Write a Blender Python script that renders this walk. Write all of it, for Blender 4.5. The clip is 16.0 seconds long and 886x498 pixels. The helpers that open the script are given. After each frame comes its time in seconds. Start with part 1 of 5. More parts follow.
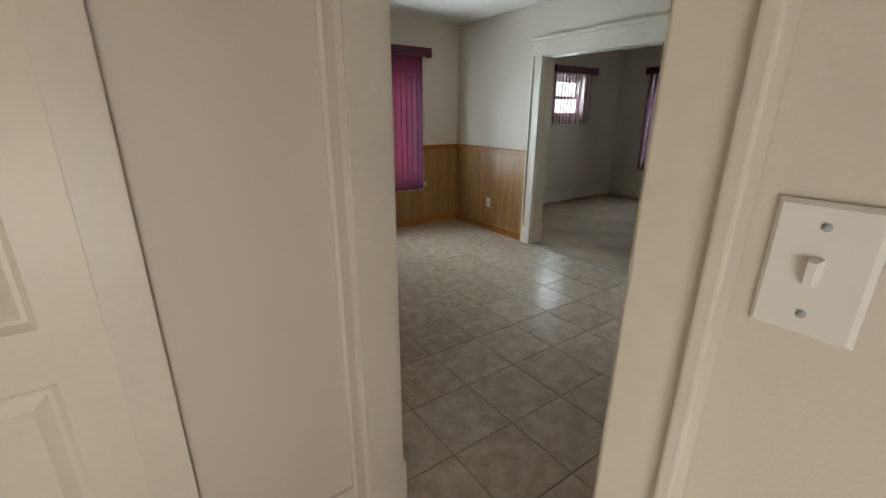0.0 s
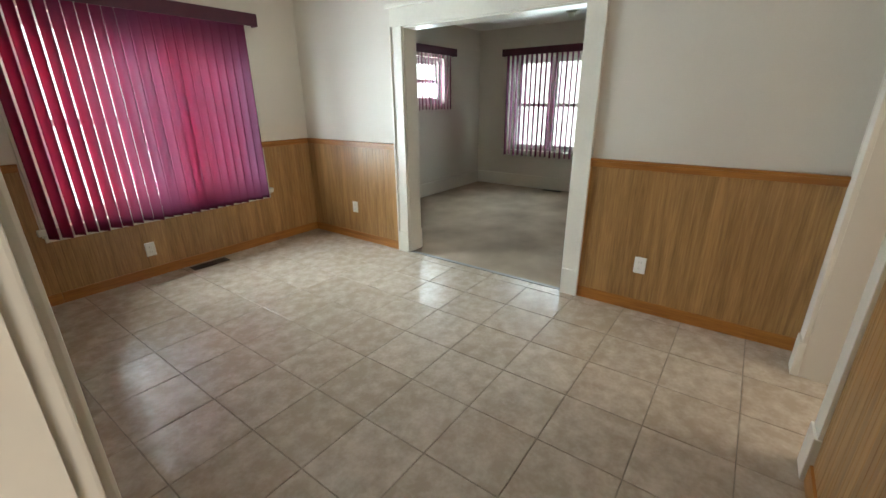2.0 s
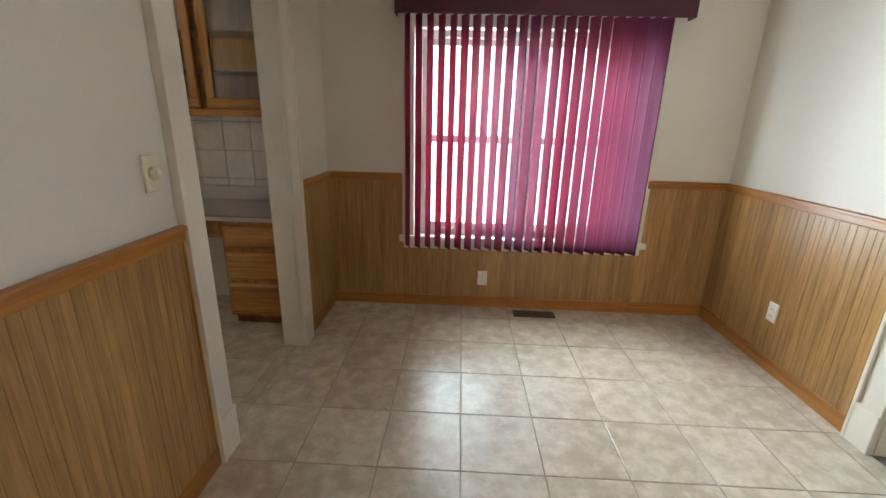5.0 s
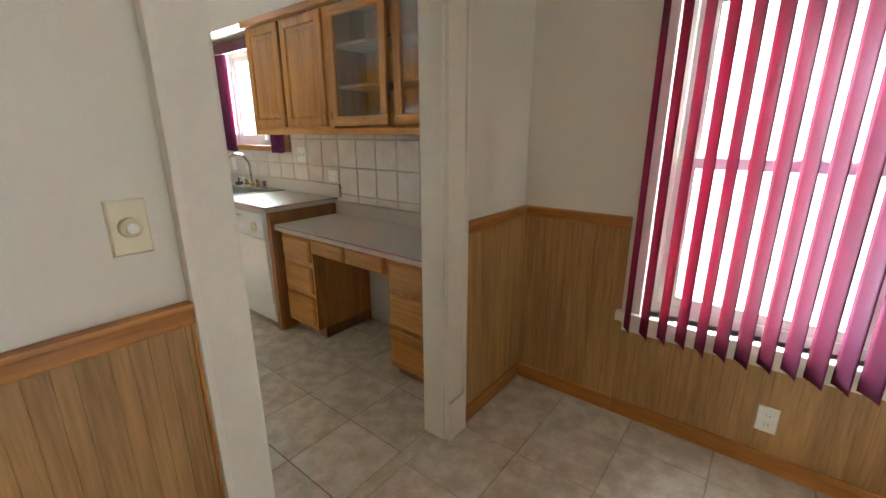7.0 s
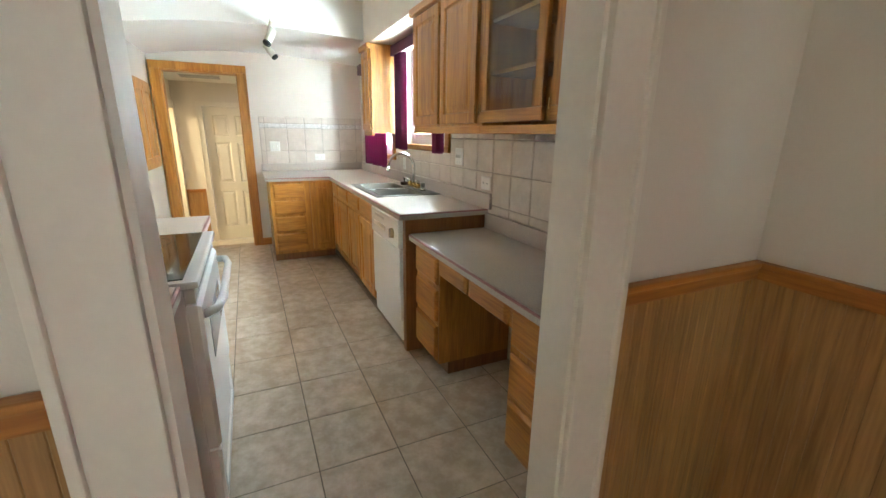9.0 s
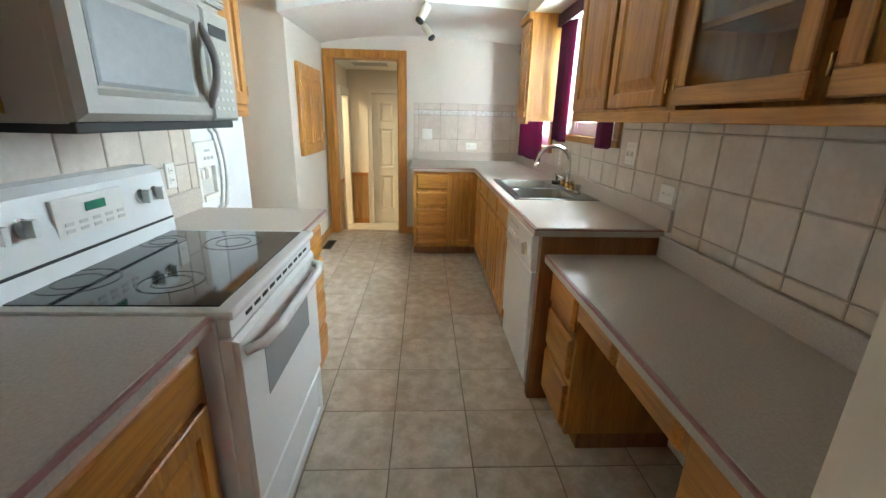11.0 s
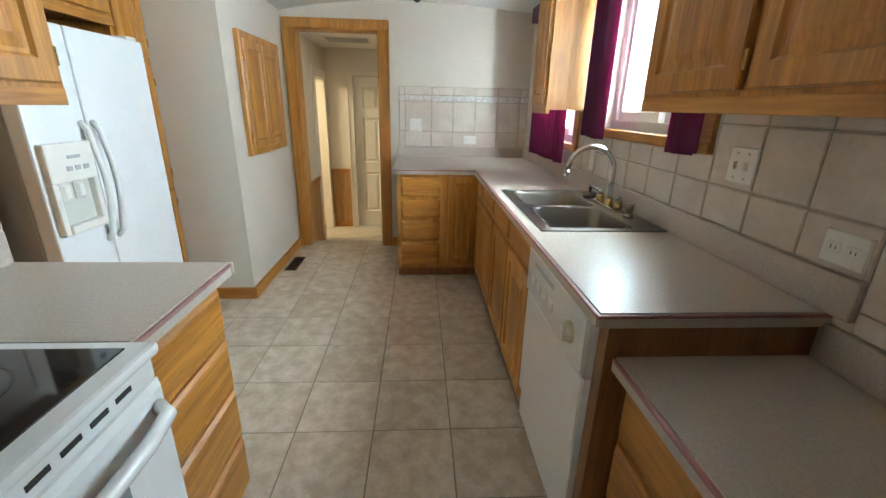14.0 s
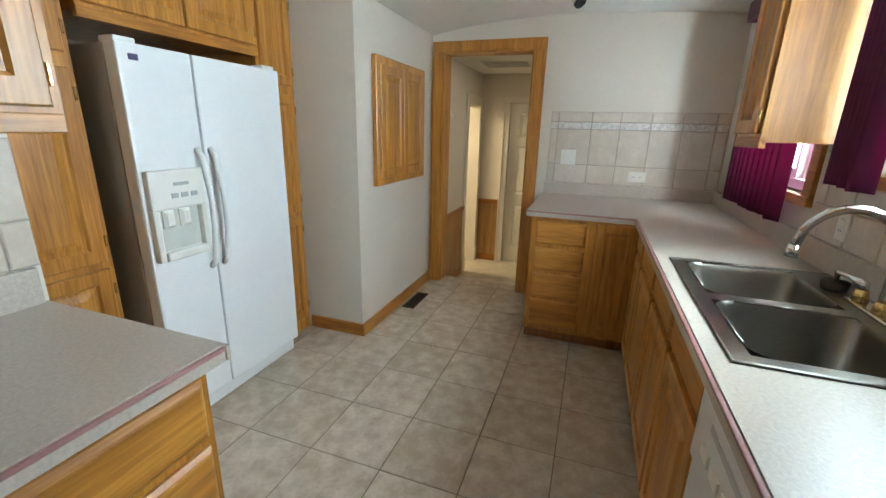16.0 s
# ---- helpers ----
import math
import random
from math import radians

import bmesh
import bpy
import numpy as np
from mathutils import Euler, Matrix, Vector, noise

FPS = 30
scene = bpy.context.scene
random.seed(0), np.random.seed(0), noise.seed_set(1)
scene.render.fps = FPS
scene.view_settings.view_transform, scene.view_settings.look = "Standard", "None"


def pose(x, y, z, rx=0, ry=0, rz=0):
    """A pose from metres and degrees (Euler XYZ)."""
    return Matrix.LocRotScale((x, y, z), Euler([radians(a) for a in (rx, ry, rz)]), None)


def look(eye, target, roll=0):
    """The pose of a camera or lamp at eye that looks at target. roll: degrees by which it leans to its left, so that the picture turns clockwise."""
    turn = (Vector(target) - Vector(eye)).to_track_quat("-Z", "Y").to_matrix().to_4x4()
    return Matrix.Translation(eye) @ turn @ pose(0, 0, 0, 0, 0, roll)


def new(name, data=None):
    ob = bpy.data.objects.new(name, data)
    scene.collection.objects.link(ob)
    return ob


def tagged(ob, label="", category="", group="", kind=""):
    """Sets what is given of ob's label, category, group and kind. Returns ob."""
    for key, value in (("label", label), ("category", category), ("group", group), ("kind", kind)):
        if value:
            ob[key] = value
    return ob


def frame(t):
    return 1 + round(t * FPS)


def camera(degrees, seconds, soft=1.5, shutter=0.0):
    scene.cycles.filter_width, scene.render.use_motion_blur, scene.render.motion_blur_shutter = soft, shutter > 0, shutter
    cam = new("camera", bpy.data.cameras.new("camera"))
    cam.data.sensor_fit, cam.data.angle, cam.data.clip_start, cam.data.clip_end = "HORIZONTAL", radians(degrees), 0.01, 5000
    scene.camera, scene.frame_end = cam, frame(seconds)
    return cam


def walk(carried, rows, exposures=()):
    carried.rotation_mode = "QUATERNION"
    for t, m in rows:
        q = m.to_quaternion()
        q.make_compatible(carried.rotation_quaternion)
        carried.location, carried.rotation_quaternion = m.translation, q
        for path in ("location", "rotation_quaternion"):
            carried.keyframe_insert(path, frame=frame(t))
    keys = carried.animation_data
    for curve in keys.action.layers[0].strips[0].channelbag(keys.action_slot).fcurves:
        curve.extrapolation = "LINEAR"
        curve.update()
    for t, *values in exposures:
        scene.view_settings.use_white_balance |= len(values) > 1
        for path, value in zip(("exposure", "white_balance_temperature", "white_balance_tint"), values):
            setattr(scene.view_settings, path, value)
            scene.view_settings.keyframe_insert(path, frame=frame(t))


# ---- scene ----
cam = camera(93.9, 16.0)
PATH = [
    (0, (0.159, 0.069, 1.415), (1.25, 1.623, 0.788), 0.4),
    (0.5, (0.314, 0.299, 1.422), (1.649, 1.644, 0.785), -0.5),
    (1, (0.458, 0.465, 1.4), (1.883, 1.701, 0.737), -1.2),
    (1.5, (0.57, 0.6, 1.421), (2.101, 1.688, 0.733), -1.0),
    (2, (0.687, 0.693, 1.397), (2.204, 1.805, 0.717), -0.5),
    (2.5, (0.876, 0.759, 1.394), (2.183, 2.123, 0.737), -0.6),
    (3, (1.051, 0.837, 1.412), (2.141, 2.381, 0.757), -0.5),
    (3.5, (1.217, 0.994, 1.388), (2.124, 2.667, 0.77), -0.0),
    (4, (1.371, 1.165, 1.401), (2.025, 2.96, 0.811), -0.0),
    (4.5, (1.539, 1.385, 1.405), (1.836, 3.276, 0.826), 1.1),
    (5, (1.672, 1.602, 1.381), (1.602, 3.512, 0.793), 1.5),
    (5.2, (1.755, 1.696, 1.405), (1.508, 3.594, 0.827), 1.0),
    (7.5, (1.685, 2.82, 1.385), (0.306, 4.166, 0.85), -0.0),
    (8, (1.625, 2.987, 1.387), (0.065, 4.123, 0.86), 0.2),
    (8.5, (1.542, 3.125, 1.385), (-0.131, 4.085, 0.855), 0.7),
    (9, (1.405, 3.225, 1.372), (-0.344, 4.036, 0.839), 0.8),
    (9.5, (1.234, 3.305, 1.397), (-0.591, 3.925, 0.862), 0.9),
    (10, (1.107, 3.426, 1.381), (-0.788, 3.781, 0.849), 1.2),
    (12.5, (0.564, 3.517, 1.37), (-1.334, 3.527, 0.741), 1.0),
    (13, (0.405, 3.523, 1.371), (-1.488, 3.621, 0.735), 1.0),
    (13.5, (0.193, 3.573, 1.379), (-1.7, 3.669, 0.739), 1.0),
    (14, (-0.014, 3.57, 1.381), (-1.901, 3.684, 0.729), 1.3),
    (14.5, (-0.249, 3.555, 1.388), (-2.14, 3.672, 0.749), 0.8),
    (15, (-0.408, 3.592, 1.381), (-2.306, 3.564, 0.752), 0.2),
    (15.5, (-0.529, 3.673, 1.398), (-2.407, 3.321, 0.808), 1.2),
    (16, (-0.605, 3.721, 1.391), (-2.419, 3.088, 0.837), 1.5),
]
walk(cam, [(t, look(eye, target, roll)) for t, eye, target, roll in PATH],
     [(0, -0.85), (0.8, -0.35), (3, 0.1), (5, 0.25), (7.5, 0.75), (8.5, 0.75), (10, 0.4), (12.5, 0.25), (14, -0.05), (16, -0.35)])

# ---- world, lights, exposure ----
world = bpy.data.worlds.new("sky")
scene.world = world
world.use_nodes = True
wn = world.node_tree
sky = wn.nodes.new("ShaderNodeTexSky")
sky.sky_type, sky.sun_disc, sky.sun_elevation, sky.sun_rotation = "NISHITA", False, radians(38), radians(150)
wn.nodes["Background"].inputs[1].default_value = 0.12
wn.links.new(sky.outputs[0], wn.nodes["Background"].inputs[0])


def area(name, m, w, h, power, colour):
    la = bpy.data.lights.new(name, "AREA")
    la.shape, la.size, la.size_y, la.energy, la.color = "RECTANGLE", w, h, power, colour
    ob = new(name, la)
    ob.matrix_world = m
    return ob


DAY, COOL = (0.75, 0.91, 1.0), (0.70, 0.89, 1.0)
# daylight outside each window, facing in
area("daylight_dining", pose(1.85, 5.05, 1.35, -90, 0, 0), 2.4, 1.9, 460, DAY)
area("daylight_sink", pose(-1.95, 5.0, 1.7, -90, 0, 0), 1.5, 1.3, 430, COOL)
area("daylight_corner", pose(-3.15, 5.0, 1.55, -90, 0, 0), 1.0, 1.3, 480, COOL)
area("daylight_living_small", pose(5.78, 5.0, 1.66, -90, 0, 0), 1.4, 1.1, 170, DAY)
area("daylight_living", pose(7.6, 3.3, 1.3, 90, 0, 90), 2.0, 2.0, 190, DAY)
# lamps of the entry, the room past the south opening, the back hall's side room and the ceiling lights
area("entry_window", pose(-0.45, -0.83, 0.8, 90, 0, 0), 0.9, 1.0, 28, (1.0, 0.97, 0.91))
area("south_room_window", pose(3.0, -1.95, 1.5, 90, 0, 0), 1.2, 1.2, 42, (1.0, 0.95, 0.86))
area("side_room_lamp", pose(-5.5, 1.35, 1.95), 0.4, 0.4, 60, (1.0, 0.86, 0.55))
area("back_hall_lamp", pose(-5.0, 3.3, 2.02), 0.3, 0.3, 6, (1.0, 0.92, 0.75))


# ---- materials ----
def material(name, colour, rough=0.6, vary=0.12, scale=3.0, fine=60.0, bump=0.05, stretch=(1, 1, 1), metal=0.0, other=None,
             piece=0.0, spec=0.5, coat=0.0, detail=5.0):
    """Cloudy colour at two scales with a little relief; stretch draws the grain out along an axis."""
    m = bpy.data.materials.new(name)
    m.use_nodes = True
    t = m.node_tree
    n, l = t.nodes, t.links
    b = n["Principled BSDF"]
    b.inputs["Roughness"].default_value, b.inputs["Metallic"].default_value = rough, metal
    b.inputs["Specular IOR Level"].default_value = spec
    b.inputs["Coat Weight"].default_value = coat
    co = n.new("ShaderNodeTexCoord")
    mp = n.new("ShaderNodeMapping")
    mp.inputs["Scale"].default_value = stretch
    l.new(co.outputs["Object"], mp.inputs[0])
    src = mp.outputs[0]
    rnd = None
    if piece:
        oi = n.new("ShaderNodeObjectInfo")
        rnd = oi.outputs["Random"]
        mul = n.new("ShaderNodeVectorMath")
        mul.operation = "SCALE"
        mul.inputs[0].default_value = (37, 53, 19)
        l.new(rnd, mul.inputs["Scale"])
        add = n.new("ShaderNodeVectorMath")
        l.new(src, add.inputs[0]), l.new(mul.outputs[0], add.inputs[1])
        src = add.outputs[0]
    a, f = n.new("ShaderNodeTexNoise"), n.new("ShaderNodeTexNoise")
    a.inputs["Scale"].default_value, f.inputs["Scale"].default_value = scale, fine
    a.inputs["Detail"].default_value = detail
    l.new(src, a.inputs["Vector"]), l.new(src, f.inputs["Vector"])
    mid = n.new("ShaderNodeMath")
    mid.operation = "MULTIPLY_ADD"
    l.new(f.outputs["Fac"], mid.inputs[0])
    mid.inputs[1].default_value = 0.35
    l.new(a.outputs["Fac"], mid.inputs[2])
    rg = n.new("ShaderNodeMapRange")
    rg.inputs["From Min"].default_value, rg.inputs["From Max"].default_value = 0.45, 0.9
    l.new(mid.outputs[0], rg.inputs["Value"])
    val = rg.outputs[0]
    if piece:
        pm = n.new("ShaderNodeMath")
        pm.operation = "MULTIPLY_ADD"
        l.new(rnd, pm.inputs[0])
        pm.inputs[1].default_value = piece
        l.new(val, pm.inputs[2])
        val = pm.outputs[0]
    mix = n.new("ShaderNodeMix")
    mix.data_type = "RGBA"
    c2 = other or tuple(c * (1 - 2 * vary) for c in colour)
    c1 = colour if other else tuple(min(1, c * (1 + vary * 0.5)) for c in colour)
    mix.inputs["A"].default_value, mix.inputs["B"].default_value = (*c1, 1), (*c2, 1)
    l.new(val, mix.inputs["Factor"])
    l.new(mix.outputs["Result"], b.inputs["Base Color"])
    if bump:
        bp = n.new("ShaderNodeBump")
        bp.inputs["Strength"].default_value, bp.inputs["Distance"].default_value = bump, 0.01
        l.new(mid.outputs[0], bp.inputs["Height"])
        l.new(bp.outputs[0], b.inputs["Normal"])
    return m


def oak(name, axis, light=(0.57, 0.25, 0.042), dark=(0.29, 0.105, 0.014), rough=0.4, coat=0.1, spread=1.0):
    """Varnished oak: fine streaks drawn out along the axis, broad figure and pores."""
    m = bpy.data.materials.new(name)
    m.use_nodes = True
    t = m.node_tree
    n, l = t.nodes, t.links
    b = n["Principled BSDF"]
    b.inputs["Roughness"].default_value, b.inputs["Coat Weight"].default_value, b.inputs["Coat Roughness"].default_value = rough, coat, 0.2
    co, mp, oi = n.new("ShaderNodeTexCoord"), n.new("ShaderNodeMapping"), n.new("ShaderNodeObjectInfo")
    mp.inputs["Scale"].default_value = [0.06 if i == axis else 1.0 for i in range(3)]
    sc = n.new("ShaderNodeVectorMath")
    sc.operation = "SCALE"
    sc.inputs[0].default_value = (7, 11, 5)
    l.new(oi.outputs["Random"], sc.inputs["Scale"])
    ad = n.new("ShaderNodeVectorMath")
    l.new(co.outputs["Object"], mp.inputs[0]), l.new(mp.outputs[0], ad.inputs[0]), l.new(sc.outputs[0], ad.inputs[1])
    broad, streak = n.new("ShaderNodeTexNoise"), n.new("ShaderNodeTexNoise")
    broad.inputs["Scale"].default_value, broad.inputs["Distortion"].default_value = 14.0, 1.2
    streak.inputs["Scale"].default_value, streak.inputs["Detail"].default_value = 120.0, 4.0
    l.new(ad.outputs[0], broad.inputs["Vector"]), l.new(ad.outputs[0], streak.inputs["Vector"])
    sm = n.new("ShaderNodeMath")
    sm.operation = "MULTIPLY_ADD"
    l.new(streak.outputs["Fac"], sm.inputs[0])
    sm.inputs[1].default_value = 0.8
    l.new(broad.outputs["Fac"], sm.inputs[2])
    rg = n.new("ShaderNodeMapRange")
    rg.inputs["From Min"].default_value, rg.inputs["From Max"].default_value = 0.9 - 0.28 * spread, 0.9 + 0.28 * spread
    l.new(sm.outputs[0], rg.inputs["Value"])
    mix = n.new("ShaderNodeMix")
    mix.data_type = "RGBA"
    mix.inputs["A"].default_value, mix.inputs["B"].default_value = (*light, 1), (*dark, 1)
    l.new(rg.outputs[0], mix.inputs["Factor"])
    l.new(mix.outputs["Result"], b.inputs["Base Color"])
    bp = n.new("ShaderNodeBump")
    bp.inputs["Strength"].default_value, bp.inputs["Distance"].default_value = 0.12, 0.004
    l.new(streak.outputs["Fac"], bp.inputs["Height"])
    l.new(bp.outputs[0], b.inputs["Normal"])
    return m


def fabric(name, colour, glow):
    """Woven vane cloth that lets light through."""
    m = material(name, colour, 0.85, 0.18, 6.0, 160.0, 0.12, (1, 1, 0.35))
    t = m.node_tree
    tr, mx = t.nodes.new("ShaderNodeBsdfTranslucent"), t.nodes.new("ShaderNodeMixShader")
    tr.inputs["Color"].default_value = (*glow, 1)
    mx.inputs[0].default_value = 0.30
    t.links.new(t.nodes["Principled BSDF"].outputs[0], mx.inputs[1])
    t.links.new(tr.outputs[0], mx.inputs[2])
    t.links.new(mx.outputs[0], t.nodes["Material Output"].inputs[0])
    return m


def glass(name, rough=0.0):
    m = bpy.data.materials.new(name)
    m.use_nodes = True
    t = m.node_tree
    tr, gl, mx = [t.nodes.new(k) for k in ("ShaderNodeBsdfTransparent", "ShaderNodeBsdfGlossy", "ShaderNodeMixShader")]
    tr.inputs[0].default_value, gl.inputs["Roughness"].default_value = (0.94, 0.96, 0.95, 1), rough
    mx.inputs[0].default_value = 0.06
    t.links.new(tr.outputs[0], mx.inputs[1]), t.links.new(gl.outputs[0], mx.inputs[2])
    t.links.new(mx.outputs[0], t.nodes["Material Output"].inputs[0])
    return m


PLASTER = material("wall_paint", (0.67, 0.61, 0.525), 0.62, 0.03, 1.3, 190.0, 0.10)
CEIL = material("ceiling_paint", (0.80, 0.78, 0.73), 0.8, 0.03, 2.0, 120.0, 0.15)
TRIM = material("cream_trim_paint", (0.72, 0.665, 0.57), 0.36, 0.04, 2.5, 40.0, 0.03)
DOORP = material("cream_door_paint", (0.74, 0.68, 0.57), 0.38, 0.04, 2.5, 60.0, 0.03)
OAK_V, OAK_X, OAK_Y = oak("oak_upright", 2), oak("oak_along_x", 0), oak("oak_along_y", 1)
PANEL = oak("wainscot_veneer", 2, (0.45, 0.245, 0.085), (0.23, 0.115, 0.036), 0.4, 0.12, 1.0)
RAIL_X = oak("dark_oak_rail_along_x", 0, (0.44, 0.175, 0.03), (0.25, 0.085, 0.012))
RAIL_Y = oak("dark_oak_rail_along_y", 1, (0.44, 0.175, 0.03), (0.25, 0.085, 0.012))
# the cabinet oak with shade put into its colour, for toe kicks and end panel
SHADED_OAK = oak("oak_in_shade_tone", 2, (0.30, 0.125, 0.035), (0.17, 0.06, 0.013), 0.4, 0.15)
TILE = material("floor_tile", (0.60, 0.51, 0.415), 0.25, 0.2, 13.0, 55.0, 0.06, other=(0.42, 0.34, 0.255), piece=0.3, spec=0.5)
GROUT = material("grout", (0.34, 0.28, 0.22), 0.9, 0.2, 8.0, 90.0, 0.2)
GROUT_DARK = material("dark_kitchen_grout", (0.18, 0.15, 0.115), 0.9, 0.2, 8.0, 90.0, 0.2)
WTILE = material("wall_tile", (0.67, 0.595, 0.515), 0.3, 0.15, 9.0, 50.0, 0.05, other=(0.55, 0.475, 0.40), piece=0.4)
WGROUT = material("wall_grout", (0.44, 0.385, 0.325), 0.9, 0.15, 9.0, 90.0, 0.2)
BORDER = material("tile_border", (0.72, 0.69, 0.65), 0.35, 0.2, 60.0, 140.0, 0.3)
LAMINATE = material("counter_laminate", (0.52, 0.45, 0.385), 0.36, 0.09, 120.0, 420.0, 0.02, spec=0.5)
EDGE = material("counter_edge_strip", (0.36, 0.17, 0.165), 0.4, 0.08, 20.0, 80.0, 0.02)
CARPET = material("carpet", (0.42, 0.32, 0.225), 0.95, 0.2, 2.2, 260.0, 0.7)
WHITE = material("white_enamel", (0.82, 0.83, 0.82), 0.22, 0.015, 3.0, 90.0, 0.01)
MICROGLASS = material("pale_screened_glass", (0.27, 0.285, 0.285), 0.38, 0.06, 30.0, 300.0, 0.0)
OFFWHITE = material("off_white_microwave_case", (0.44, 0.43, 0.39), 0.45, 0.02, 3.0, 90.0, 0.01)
WHITE_GRAIN = material("white_textured_steel", (0.80, 0.82, 0.83), 0.34, 0.02, 3.0, 420.0, 0.10)
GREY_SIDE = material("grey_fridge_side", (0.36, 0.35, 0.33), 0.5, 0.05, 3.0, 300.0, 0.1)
PLASTIC = material("white_plastic", (0.78, 0.76, 0.71), 0.4, 0.02, 6.0, 60.0, 0.0)
ALMOND = material("almond_plastic", (0.70, 0.62, 0.43), 0.38, 0.03, 6.0, 60.0, 0.0)
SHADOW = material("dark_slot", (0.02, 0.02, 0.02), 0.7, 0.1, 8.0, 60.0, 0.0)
BLACKGLASS = material("black_ceramic_glass", (0.018, 0.02, 0.022), 0.06, 0.1, 4.0, 200.0, 0.0, spec=0.6)
RING = material("burner_marking", (0.07, 0.07, 0.072), 0.2, 0.2, 20.0, 200.0, 0.0)
OVENGLASS = material("grey_oven_glass", (0.30, 0.32, 0.33), 0.2, 0.05, 4.0, 60.0, 0.0)
STEEL = material("brushed_steel", (0.28, 0.27, 0.245), 0.3, 0.1, 5.0, 160.0, 0.03, (1, 0.2, 1), 1.0)
CHROME = material("chrome", (0.72, 0.72, 0.72), 0.1, 0.03, 5.0, 60.0, 0.0, metal=1.0)
BRASS = material("brass", (0.65, 0.46, 0.19), 0.25, 0.1, 9.0, 60.0, 0.0, metal=1.0)
BRONZE = material("brown_vent_metal", (0.07, 0.045, 0.03), 0.5, 0.15, 12.0, 60.0, 0.05, metal=0.4)
GREYMARK = material("grey_print", (0.42, 0.43, 0.44), 0.5, 0.05, 9.0, 60.0, 0.0)
PALE_PRINT = material("pale_print", (0.60, 0.59, 0.55), 0.5, 0.05, 9.0, 60.0, 0.0)
GREEN = material("green_display", (0.03, 0.22, 0.13), 0.25, 0.1, 9.0, 60.0, 0.0)
MAROON = material("maroon_valance_cloth", (0.075, 0.008, 0.022), 0.7, 0.2, 6.0, 160.0, 0.1)
VANE = fabric("magenta_vane_cloth", (0.13, 0.015, 0.065), (0.55, 0.08, 0.145))
PURPLE = fabric("purple_vane_cloth", (0.11, 0.010, 0.055), (0.38, 0.035, 0.17))
GLASS, CABGLASS = glass("window_glass"), glass("cabinet_glass", 0.05)
VINYL = material("white_window_frame", (0.74, 0.71, 0.66), 0.45, 0.04, 5.0, 60.0, 0.02)
SPOT = material("cream_lamp_enamel", (0.68, 0.64, 0.54), 0.4, 0.03, 5.0, 60.0, 0.0)


# ---- mesh helpers ----
def box(bm, x0, x1, y0, y1, z0, z1, bevel=0.0):
    x0, x1, y0, y1, z0, z1 = min(x0, x1), max(x0, x1), min(y0, y1), max(y0, y1), min(z0, z1), max(z0, z1)
    v = [bm.verts.new(p) for p in ((x0, y0, z0), (x1, y0, z0), (x1, y1, z0), (x0, y1, z0), (x0, y0, z1), (x1, y0, z1), (x1, y1, z1), (x0, y1, z1))]
    f = [bm.faces.new([v[i] for i in q]) for q in ((3, 2, 1, 0), (4, 5, 6, 7), (0, 1, 5, 4), (1, 2, 6, 5), (2, 3, 7, 6), (3, 0, 4, 7))]
    if bevel:
        es = list({e for q in f for e in q.edges})
        bmesh.ops.bevel(bm, geom=es, offset=bevel, segments=2, affect="EDGES", profile=0.6)
    return bm


def B(*a, bevel=0.0):
    return box(bmesh.new(), *a, bevel=bevel)


def rings(bm, m, w, h, levels, back=0.0):
    """A front of w by h in the plane of m (u right, v up, n out): nested rectangles (inset, depth), closed by a cap."""
    loops = []
    for inset, d in [(0.0, back)] + list(levels):
        loops.append([bm.verts.new(m @ Vector(p)) for p in ((inset, inset, d), (w - inset, inset, d), (w - inset, h - inset, d), (inset, h - inset, d))])
    for a, b in zip(loops, loops[1:]):
        for i in range(4):
            j = (i + 1) % 4
            bm.faces.new((a[i], a[j], b[j], b[i]))
    bm.faces.new(loops[-1])
    bm.faces.new(loops[0][::-1])
    return bm


def plane(ox, oy, oz, facing):
    """The frame of a front whose lower left corner, seen from before it, is at (ox, oy, oz)."""
    u = {"-y": (1, 0, 0), "+y": (-1, 0, 0), "+x": (0, 1, 0), "-x": (0, -1, 0)}[facing]
    n = {"-y": (0, -1, 0), "+y": (0, 1, 0), "+x": (1, 0, 0), "-x": (-1, 0, 0)}[facing]
    return Matrix(((u[0], 0, n[0], ox), (u[1], 0, n[1], oy), (u[2], 1, n[2], oz), (0, 0, 0, 1)))


def cyl(bm, p, q, r0, r1=None, seg=20, cap=True):
    p, q = Vector(p), Vector(q)
    r1 = r0 if r1 is None else r1
    m = Matrix.Translation((p + q) / 2) @ (q - p).to_track_quat("Z", "Y").to_matrix().to_4x4()
    bmesh.ops.create_cone(bm, cap_ends=cap, segments=seg, radius1=r0, radius2=r1, depth=(q - p).length, matrix=m)
    return bm


